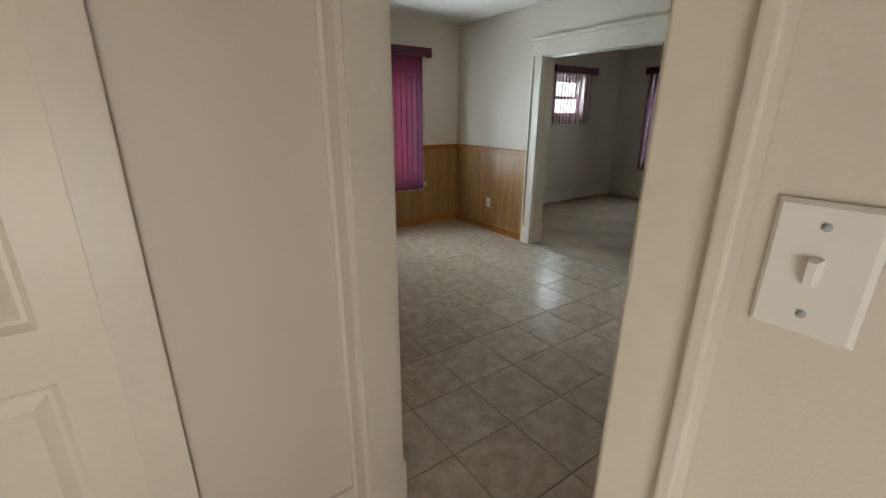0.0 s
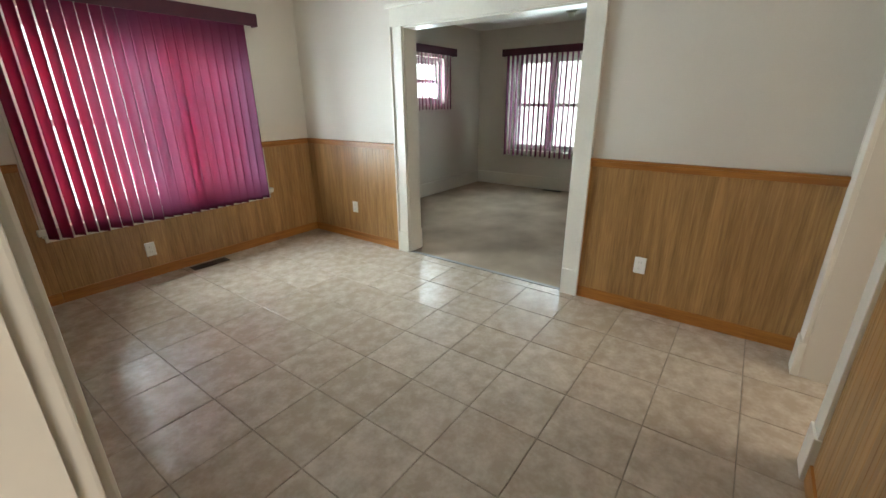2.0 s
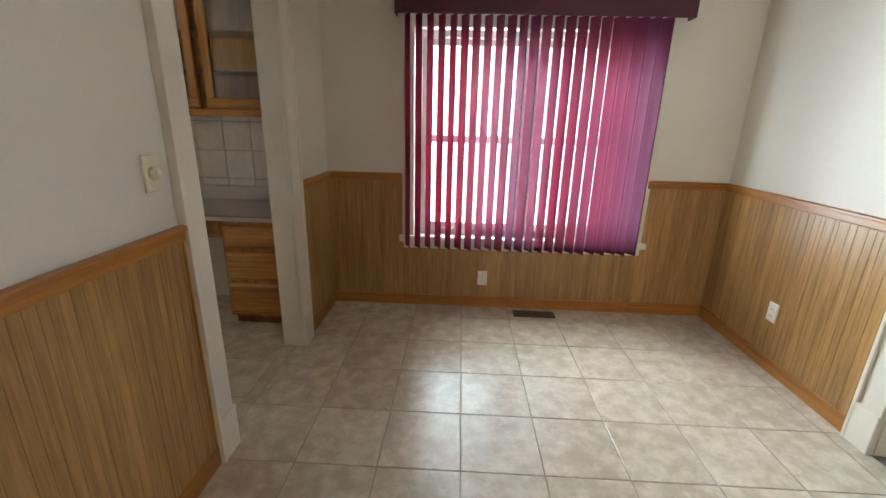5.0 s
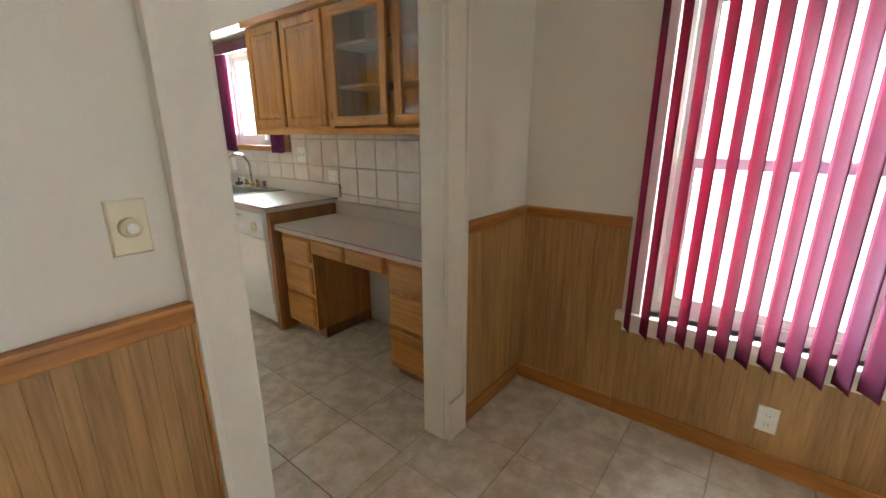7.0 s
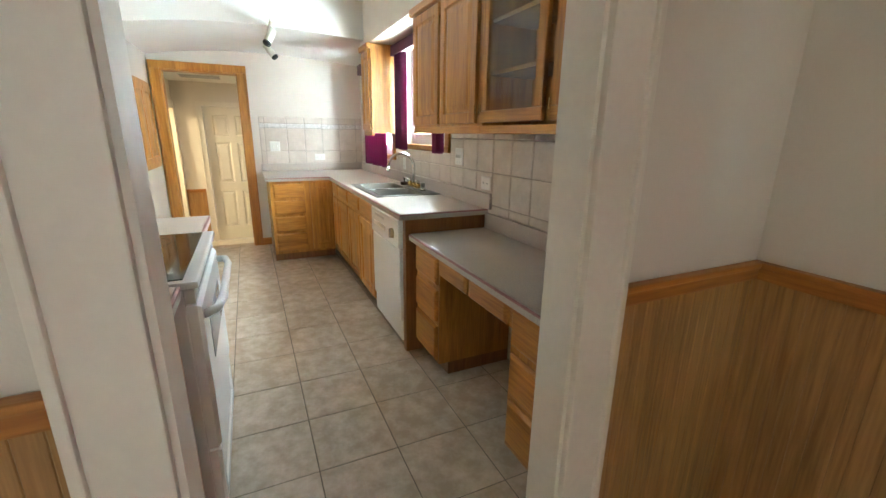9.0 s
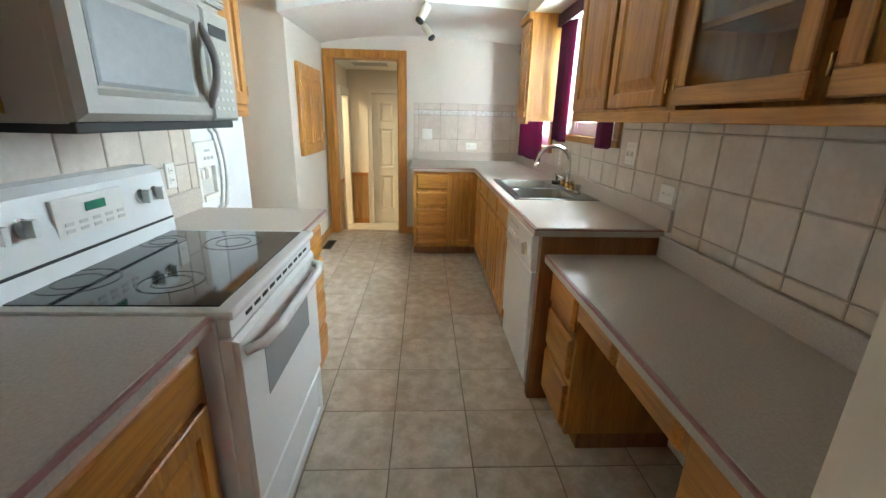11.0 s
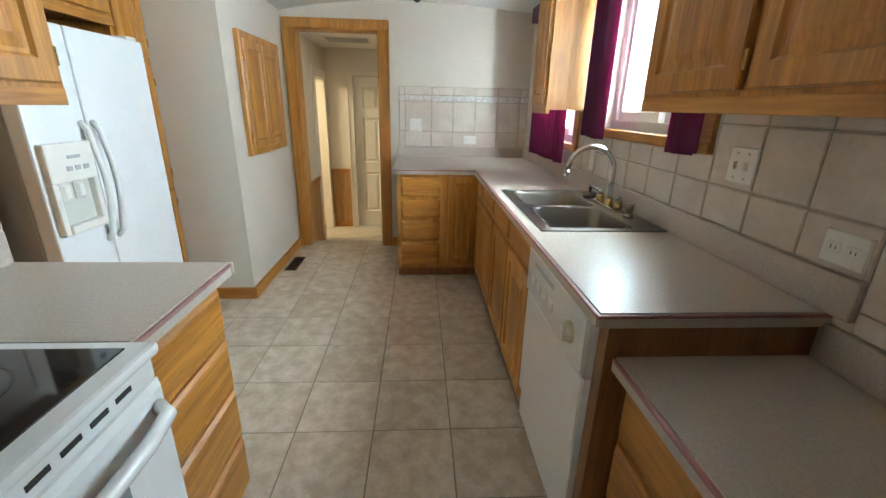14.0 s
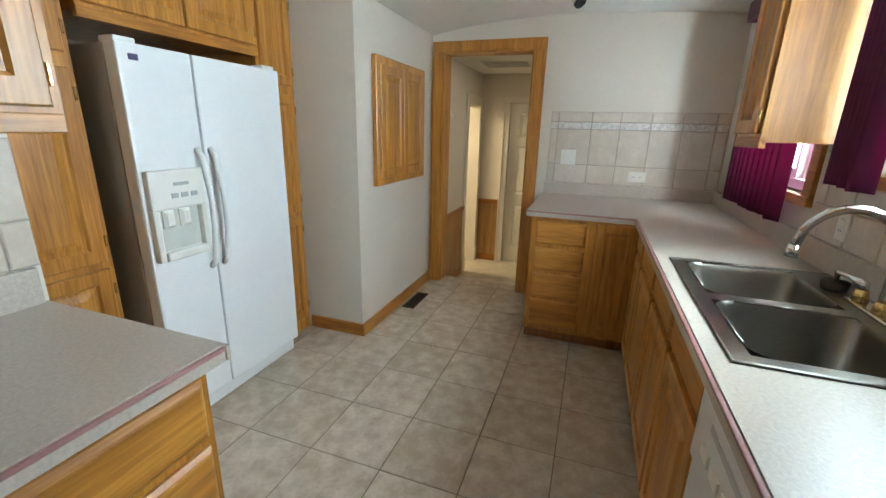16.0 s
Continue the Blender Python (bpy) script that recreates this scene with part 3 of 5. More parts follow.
def vertical_blind(name, x0, x1, y, z0, z1, pitch, turn, cloth, label, valance=(0.10, 0.08), only=None, wide=0.089, seed=1):
    """A head rail with a cloth valance and hanging vanes, each a curved strip with a weighted hem."""
    rnd = random.Random(seed)
    t = thing(name, (x0 + x1) / 2, y, z0, label, "window blind")
    hgt, dep = valance
    bm = bmesh.new()
    for q in ((x0 - 0.035, x1 + 0.035, y - dep, y - dep + 0.008), (x0 - 0.035, x0 - 0.027, y - dep + 0.008, y + 0.015), (x1 + 0.027, x1 + 0.035, y - dep + 0.008, y + 0.015)):
        box(bm, *q, z1 - 0.015, z1 + hgt - 0.015)
    box(bm, x0 - 0.03, x1 + 0.03, y - dep + 0.008, y + 0.015, z1 + hgt - 0.024, z1 + hgt - 0.016)
    part("valance", bm, MAROON, t, "maroon cloth valance")
    part("head_rail", B(x0 - 0.01, x1 + 0.01, y - 0.025, y + 0.02, z1 + 0.005, z1 + 0.035, bevel=0.003), VINYL, t, "white metal head rail")
    n = max(1, int((x1 - x0) / pitch))
    xs = [x0 + pitch * (i + 0.5) for i in range(n)] if only is None else only
    for x in xs:
        a = radians(turn + rnd.uniform(-3, 3))
        bm, cols = bmesh.new(), []
        zb = z0 + rnd.uniform(-0.006, 0.006)
        for i in range(7):
            s = (i / 6 - 0.5) * wide
            bow = 0.006 * (1 - (2 * s / wide) ** 2)
            px, py = x - s * math.sin(a) + bow * math.cos(a), y - 0.01 + s * math.cos(a) + bow * math.sin(a)
            cols.append([bm.verts.new((px, py, z)) for z in (zb, zb + 0.03, (zb + z1) / 2, z1)])
        for p, q in zip(cols, cols[1:]):
            for k in range(3):
                bm.faces.new((p[k], q[k], q[k + 1], p[k + 1])).smooth = True
        v = part("vane", bm, cloth, t)
        sol = v.modifiers.new("thickness", "SOLIDIFY")
        sol.thickness = 0.0012
    return t


vertical_blind("vertical_blind", 1.265, 3.02, 4.525, 0.49, 2.03, 0.0735, 31, VANE, "magenta cloth vertical blind with half-open vanes")
vertical_blind("vertical_blind", 5.27, 6.17, 4.53, 1.26, 2.0, 0.075, -47, VANE, "small magenta cloth vertical blind", seed=2)
eb = vertical_blind("vertical_blind", -4.07, -2.62, -0.075, 0.52, 2.03, 0.079, 2, PURPLE, "magenta cloth vertical blind with open vanes", seed=3)
eb.matrix_world = pose(LX - 0.075, 3.345, 0.52, 0, 0, -90)
vertical_blind("vertical_blind", -3.56, -2.74, 4.52, 1.035, 2.02, 0.075, 112, PURPLE, "closed purple cloth vertical blind", seed=4)
vertical_blind("vertical_blind", -2.45, -1.50, 4.54, 1.235, 2.06, 0.079, 118, PURPLE, "purple cloth vertical blind drawn to both sides", (0.085, 0.06),
               [-2.44, -2.41, -2.38, -2.35, -2.32, -2.29, -1.56, -1.54, -1.52, -1.50], 0.085, 5)


# ---- doors ----
def panel_door(name, m, w, h, mat, label, knob=0.06, side=1):
    """A six-panel door whose front lies in the plane m."""
    t = thing(name, *m.translation, label, "door")
    st, mid = 0.11, 0.09
    rows = [(0.22, 0.80), (0.94, 1.56), (1.66, h - 0.12)]
    cols = [(st, w / 2 - mid / 2), (w / 2 + mid / 2, w - st)]
    bm = bmesh.new()
    us = [0, *[q for c in cols for q in c], w]
    vs = [0, *[q for r in rows for q in r], h]
    grid = {}

    def vert(i, j):
        if (i, j) not in grid:
            grid[i, j] = bm.verts.new(m @ Vector((us[i], vs[j], 0)))
        return grid[i, j]
    for i in range(5):
        for j in range(7):
            if i % 2 and j % 2:
                u0, u1, v0, v1 = us[i], us[i + 1], vs[j], vs[j + 1]
                prev = [vert(i, j), vert(i + 1, j), vert(i + 1, j + 1), vert(i, j + 1)]
                for ins, d in ((0.016, -0.016), (0.026, -0.016), (0.055, -0.004)):
                    cur = [bm.verts.new(m @ Vector(p)) for p in ((u0 + ins, v0 + ins, d), (u1 - ins, v0 + ins, d), (u1 - ins, v1 - ins, d), (u0 + ins, v1 - ins, d))]
                    for k in range(4):
                        bm.faces.new((prev[k], prev[(k + 1) % 4], cur[(k + 1) % 4], cur[k]))
                    prev = cur
                bm.faces.new(prev)
            else:
                bm.faces.new((vert(i, j), vert(i + 1, j), vert(i + 1, j + 1), vert(i, j + 1)))
    part("leaf_front", bm, mat, t)
    bm = bmesh.new()
    rings(bm, m @ Matrix.Translation((0, 0, -0.04)), w, h, [(0.0, 0.022)])
    part("leaf_core", bm, mat, t)
    u = w - 0.065 if side > 0 else 0.065
    bm = cyl(bmesh.new(), m @ Vector((u, 0.95, 0)), m @ Vector((u, 0.95, 0.035)), 0.011)
    bmesh.ops.create_uvsphere(bm, u_segments=16, v_segments=10, radius=0.026, matrix=Matrix.Translation(m @ Vector((u, 0.95, 0.05))))
    part("knob", smooth(bm), BRASS, t, "brass door knob")
    return t


panel_door("door_1", plane(-0.765, 1.247, 0.012, "-y"), 0.77, 2.005, DOORP, "closed cream painted six-panel door", side=-1)
panel_door("door_2", plane(-6.14, 2.665, -0.35, "+x"), 0.75, 2.085, DOORP, "closed cream painted six-panel door of the back hall")


dr3 = thing("door_3", 3.25, -0.3, 0.01, "open orange-stained wooden door past the south opening", "door")
part("leaf", B(3.225, 3.262, -0.62, 0.10, 0.01, 2.02, bevel=0.003), OAK_V, dr3)
part("knob", smooth(cyl(bmesh.new(), (3.225, -0.55, 0.96), (3.17, -0.55, 0.96), 0.012, 0.027)), BRASS, dr3, "brass door knob")


# ---- cabinet parts ----
def raised(m, w, h, th=0.02):
    return rings(bmesh.new(), m, w, h, [(0.0, th - 0.004), (0.004, th), (0.052, th), (0.060, th - 0.009), (0.070, th - 0.009), (0.100, th - 0.001)])


def slab(m, w, h, th=0.02):
    return rings(bmesh.new(), m, w, h, [(0.0, th - 0.011), (0.010, th - 0.002), (0.016, th)])


def at(m, u, v, n=0.0):
    return m @ Matrix.Translation((u, v, n))


def hinge(m, parent):
    bm = rings(bmesh.new(), m, 0.008, 0.045, [(0.0, 0.004), (0.002, 0.007)])
    part("hinge", bm, BRASS, parent, "small brass hinge")


def base_cabinet(name, m, w, depth, fronts, label, h=0.875, kick=0.09, grain=OAK_X, grp="oak base cabinets", open_top=False):
    """A carcass behind the plane m; fronts are (kind, u, v, w, h)."""
    t = thing(name, *m.translation, label, "cabinet", grp)
    bm = rings(bmesh.new(), at(m, 0, kick, -depth), w, h - kick, [(0.0, depth)])
    if open_top:
        bm.free()
        bm = rings(bmesh.new(), at(m, 0, kick, -depth), w, 0.6 - kick, [(0.0, depth)])
        rings(bm, at(m, 0, 0.6, -0.03), w, h - 0.6, [(0.0, 0.03)])
        rings(bm, at(m, 0, 0.6, -depth), 0.018, h - 0.6, [(0.0, depth - 0.03)])
        rings(bm, at(m, w - 0.018, 0.6, -depth), 0.018, h - 0.6, [(0.0, depth - 0.03)])
    body = part("body", bm, OAK_V, t)
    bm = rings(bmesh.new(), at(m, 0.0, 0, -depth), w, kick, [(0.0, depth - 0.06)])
    part("toe_kick", bm, SHADED_OAK, t, "recessed oak toe kick with shade in its colour")
    for kind, u, v, fw, fh in fronts:
        if kind == "door":
            d = part("door", raised(at(m, u, v), fw, fh), OAK_V, t, "raised-panel oak door")
        else:
            part("drawer_front", slab(at(m, u, v), fw, fh), grain, t, "oak drawer front with eased edges")
    return t


CF = 4.045   # fronts of the sink run
# sink run: three doors with drawer fronts above
base_cabinet("sink_cabinet", plane(-3.25, CF, 0, "-y"), 1.68, NY - CF - 0.01, [
    ("drawer", 0.03, 0.735, 0.26, 0.115), ("drawer", 0.32, 0.735, 0.44, 0.115), ("drawer", 0.79, 0.735, 0.42, 0.115), ("drawer", 1.24, 0.735, 0.42, 0.115),
    ("door", 0.03, 0.115, 0.26, 0.59), ("door", 0.32, 0.115, 0.44, 0.59), ("door", 0.79, 0.115, 0.42, 0.59), ("door", 1.24, 0.115, 0.42, 0.59)],
    "varnished oak sink cabinet with doors and drawer fronts", open_top=True)
# end run under the tiled wall
base_cabinet("corner_cabinet", plane(-3.27, 3.395, 0, "+x"), 0.645, 0.85, [
    ("drawer", 0.03, 0.70, 0.31, 0.15), ("drawer", 0.03, 0.52, 0.31, 0.15), ("drawer", 0.03, 0.335, 0.31, 0.16), ("drawer", 0.03, 0.12, 0.31, 0.19),
    ("door", 0.40, 0.115, 0.235, 0.745)], "oak corner cabinet with four drawers and a narrow door", grain=OAK_Y)
# range wall: cabinet near the opening, and four drawers past the range
LF = 2.955
base_cabinet("base_cabinet", plane(WX0 - 0.005, LF, 0, "+y"), 0.60, LF - KY - 0.01, [("drawer", 0.03, 0.72, 0.54, 0.13), ("door", 0.03, 0.115, 0.54, 0.58)], "oak base cabinet beside the range")
base_cabinet("drawer_cabinet", plane(-0.79, LF, 0, "+y"), 0.41, LF - KY - 0.01, [
    ("drawer", 0.02, 0.70, 0.37, 0.15), ("drawer", 0.02, 0.515, 0.37, 0.16), ("drawer", 0.02, 0.32, 0.37, 0.17), ("drawer", 0.02, 0.105, 0.37, 0.19)],
    "oak cabinet with four drawers beside the range")
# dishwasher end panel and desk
# the end panel's shade is painted in by the darker oak
single("end_panel", B(-0.945, -0.895, CF - 0.005, NY - 0.01, 0, 0.872, bevel=0.003), SHADED_OAK, "oak end panel beside the dishwasher with shade in its colour", "cabinet panel")
DF = 4.115
base_cabinet("desk_drawer_cabinet", plane(-0.89, DF, 0, "-y"), 0.34, NY - DF - 0.01, [
    ("drawer", 0.015, 0.565, 0.31, 0.155), ("drawer", 0.015, 0.345, 0.31, 0.185), ("drawer", 0.015, 0.10, 0.31, 0.215)], "oak desk cabinet with three drawers", 0.75, 0.08, grp="desk drawer cabinets")
base_cabinet("desk_drawer_cabinet", plane(0.15, DF, 0, "-y"), 0.44, NY - DF - 0.01, [
    ("drawer", 0.015, 0.565, 0.41, 0.155), ("drawer", 0.015, 0.345, 0.41, 0.185), ("drawer", 0.015, 0.10, 0.41, 0.215)], "oak desk cabinet with three drawers", 0.75, 0.08, grp="desk drawer cabinets")
ap = thing("desk_apron", -0.2, DF, 0.62, "shallow oak desk drawers above the knee space", "desk drawer")
part("rail", B(-0.55, 0.15, DF, DF + 0.3, 0.63, 0.75), OAK_X, ap)
for u in (-0.535, -0.185):
    part("drawer_front", slab(plane(u, DF, 0.635, "-y"), 0.315, 0.105), OAK_X, ap, "oak drawer front")


# ---- worktops ----
def counter(name, blocks, z, label, edges):
    t = thing(name, blocks[0][0], blocks[0][2], z, label, "countertop")
    for q in blocks:
        part("top", B(*q, z - 0.038, z), LAMINATE, t)
    for q in edges:
        part("edge_strip", B(*q, bevel=0.003), EDGE, t, "dark red wood-strip edge")
    return t


SK = (-2.42, -1.58, 4.06, 4.575)      # the sink's rim
SKI = (-2.39, -1.61, 4.09, 4.47)     # the cut-out
main = counter("countertop", [(-0.89, SKI[1], 4.01, NY), (SKI[1], SKI[0], 4.01, SKI[2]), (SKI[1], SKI[0], SKI[3], NY), (SKI[0], FX, 4.01, NY), (FX, -3.245, 3.36, 4.01)], 0.915,
               "grey-beige laminate countertop round the corner with a backsplash lip",
               [(-3.245, -0.885, 3.998, 4.009, 0.903, 0.9125), (-0.889, -0.878, 4.0, NY, 0.903, 0.9125), (-3.244, -3.233, 3.36, 3.998, 0.903, 0.9125)])
part("edge", B(-3.243, -0.887, 4.0, 4.009, 0.878, 0.902), LAMINATE, main)
part("edge", B(-0.889, -0.880, 4.01, NY, 0.878, 0.902), LAMINATE, main)
part("edge", B(-3.244, -3.235, 3.36, 4.0, 0.878, 0.902), LAMINATE, main)
part("backsplash_lip", B(FX + 0.021, -0.828, NY - 0.022, NY, 0.915, 1.015, bevel=0.005), LAMINATE, main)
part("backsplash_lip", B(FX, FX + 0.02, 3.36, NY, 0.915, 1.005, bevel=0.005), LAMINATE, main)
desk = counter("desk_countertop", [(-0.89, WX0 - 0.002, 4.07, NY)], 0.79, "low grey-beige laminate desk top",
               [(-0.89, WX0 - 0.004, 4.058, 4.069, 0.778, 0.7875)])
part("edge", B(-0.888, WX0 - 0.006, 4.060, 4.069, 0.753, 0.777), LAMINATE, desk)
part("backsplash_lip", B(-0.88, WX0 - 0.004, NY - 0.022, NY, 0.79, 0.89, bevel=0.005), LAMINATE, desk)
near = counter("countertop", [(-0.008, WX0 - 0.002, KY, 2.985)], 0.915, "short grey-beige laminate countertop beside the range",
               [(-0.008, WX0 - 0.004, 2.986, 2.997, 0.903, 0.9125)])
part("edge", B(-0.006, WX0 - 0.006, 2.986, 2.995, 0.878, 0.902), LAMINATE, near)
part("backsplash_lip", B(-0.008, WX0 - 0.004, KY, KY + 0.022, 0.915, 1.015, bevel=0.005), LAMINATE, near)
# far worktop; an added dark strip paints the shadow gap beside the range
far = counter("countertop", [(-1.225, -0.778, KY, 2.985)], 0.915, "short grey-beige laminate countertop with a red edge strip",
              [(-1.225, -0.78, 2.986, 2.997, 0.903, 0.9125)])
part("gap_shade", B(-0.7775, -0.7728, KY + 0.14, 2.985, 0.895, 0.918, bevel=0.001), BRONZE, far, "dark strip painted as the shadow gap beside the range")
part("edge", B(-1.223, -0.782, 2.986, 2.995, 0.878, 0.902), LAMINATE, far)
part("backsplash_lip", B(-1.223, -0.78, KY, KY + 0.022, 0.915, 1.015, bevel=0.005), LAMINATE, far)
part("edge", B(-1.236, -1.226, KY, 2.997, 0.878, 0.9135), LAMINATE, far)


# ---- wall cabinets ----
def wall_cabinet(name, m, w, depth, h, doors, label, glass_doors=(), crown=True):
    t = thing(name, *m.translation, label, "cabinet", "oak wall cabinets")
    if glass_doors:
        bm = bmesh.new()
        q = 0.018
        for u, v, ww, hh, back, th in ((0, 0, w, q, -depth, depth), (0, h - q, w, q, -depth, depth), (0, q, q, h - 2 * q, -depth, depth), (w - q, q, q, h - 2 * q, -depth, depth), (q, q, w - 2 * q, h - 2 * q, -depth, 0.012)):
            rings(bm, at(m, u, v, back), ww, hh, [(0.0, th)])
        part("body", bm, OAK_V, t)
        for v in (0.25, 0.48):
            part("shelf", rings(bmesh.new(), at(m, q, v, -depth + 0.012), w - 2 * q, 0.018, [(0.0, depth - 0.05)]), OAK_X, t, "pale shelf")
    else:
        part("body", rings(bmesh.new(), at(m, 0, 0, -depth), w, h, [(0.0, depth)]), OAK_V, t)
    part("bottom_rail", rings(bmesh.new(), at(m, 0, -0.022, -0.02), w, 0.04, [(0.0, 0.022), (0.003, 0.024)]), OAK_X, t)
    if crown:
        part("crown", rings(bmesh.new(), at(m, -0.008, h - 0.045, 0), w + 0.016, 0.05, [(0.0, 0.02), (0.006, 0.034)]), OAK_X, t)
    for u, ww in doors:
        d = part("door", raised(at(m, u, 0.03), ww, h - 0.085), OAK_V, t, "raised-panel oak door")
        for v in (0.07, h - 0.17):
            hinge(at(m, u + ww + 0.001, v, 0.012), d)
    for u, ww in glass_doors:
        s, d = 0.055, None
        for a, b, c, e in ((0, 0, ww, s), (0, h - 0.085 - s, ww, s), (0, s, s, h - 0.085 - 2 * s), (ww - s, s, s, h - 0.085 - 2 * s)):
            bm = rings(bmesh.new(), at(m, u + a, 0.03 + b), c, e, [(0.0, 0.016), (0.004, 0.02)])
            piece = part("door" if d is None else "stile" if c < e else "rail", bm, OAK_X if c > e else OAK_V, d or t, "" if d else "glazed oak door")
            d = d or piece
        g = part("pane", rings(bmesh.new(), at(m, u + s, 0.03 + s, 0.008), ww - 2 * s, h - 0.085 - 2 * s, [(0.0, 0.004)]), CABGLASS, d, "clear glass")
        g.visible_shadow = False
        hinge(at(m, u - 0.013, 0.07, 0.012), d)
    return t


UF = 4.30
wall_cabinet("wall_cabinet", plane(-1.415, UF, 1.40, "-y"), 0.93, NY - UF - 0.002, 0.745, [(0.03, 0.405), (0.465, 0.43)], "varnished oak wall cabinet with two raised-panel doors")
wall_cabinet("glazed_cabinet", plane(-0.485, UF, 1.40, "-y"), 1.075, NY - UF - 0.002, 0.745, [], "oak wall cabinet with glazed doors and shelves", [(0.025, 0.48), (0.555, 0.48)])
wall_cabinet("wall_cabinet", plane(-2.80, UF, 1.375, "-y"), 0.29, NY - UF - 0.024, 0.77, [(0.02, 0.25)], "narrow oak wall cabinet between two windows")
wall_cabinet("wall_cabinet", plane(-0.79, 2.66, 1.385, "+y"), 0.41, 2.66 - KY - 0.002, 0.76, [(0.02, 0.365)], "oak wall cabinet beside the microwave")
wall_cabinet("wall_cabinet", plane(-0.012, 2.66, 1.80, "+y"), 0.77, 2.66 - KY - 0.002, 0.345, [(0.02, 0.36), (0.39, 0.36)], "short oak cabinet above the microwave", crown=True)
wall_cabinet("wall_cabinet", plane(WX0 - 0.003, 2.66, 1.385, "+y"), 0.60, 2.66 - KY - 0.002, 0.76, [(0.02, 0.55)], "oak wall cabinet beside the microwave")

# pantry round the refrigerator
PF = 1.92


def pantry(name, x1, w, label):
    m = plane(x1, PF, 0, "+y")
    t = thing(name, x1 - w / 2, PF, 0, label, "cabinet", "tall pantry cabinets")
    part("body", rings(bmesh.new(), at(m, 0, 0, -0.54), w, 2.2, [(0.0, 0.54)]), OAK_V, t)
    for v, hh in ((0.1, 0.72), (0.85, 0.72), (1.62, 0.53)):
        d = part("door", raised(at(m, 0.025, v), w - 0.05, hh), OAK_V, t, "raised-panel oak door")
        for q in (v + 0.06, v + hh - 0.11):
            hinge(at(m, w - 0.022, q, 0.012), d)


pantry("pantry_cabinet", RX1 - 0.003, 0.43, "tall oak pantry cabinet with raised-panel doors")
pantry("pantry_cabinet", -2.572, 0.303, "narrow tall oak pantry cabinet with brass hinges")
wall_cabinet("bridge_cabinet", plane(-1.70, 1.95, 1.765, "+y"), 0.86, 0.69, 0.43, [(0.02, 0.40), (0.43, 0.40)], "oak cabinet above the refrigerator", crown=False)

# small oak cupboard on the wall
m = plane(-3.072, KY + 0.004, 1.015, "+y")
cup = thing("ironing_board_cupboard", -3.45, KY, 1.015, "shallow varnished oak wall cupboard with panelled doors", "cupboard")
part("frame", rings(bmesh.new(), m, 0.80, 0.815, [(0.0, 0.028), (0.006, 0.034), (0.05, 0.034), (0.055, 0.02)]), OAK_V, cup)
for u in (0.05, 0.405):
    d = part("door", raised(at(m, u, 0.05, 0.018), 0.345, 0.715, 0.024), OAK_V, cup, "raised-panel oak door")
    for v in (0.11, 0.63):
        hinge(at(m, 0.035 if u < 0.2 else 0.753, v, 0.03), d)


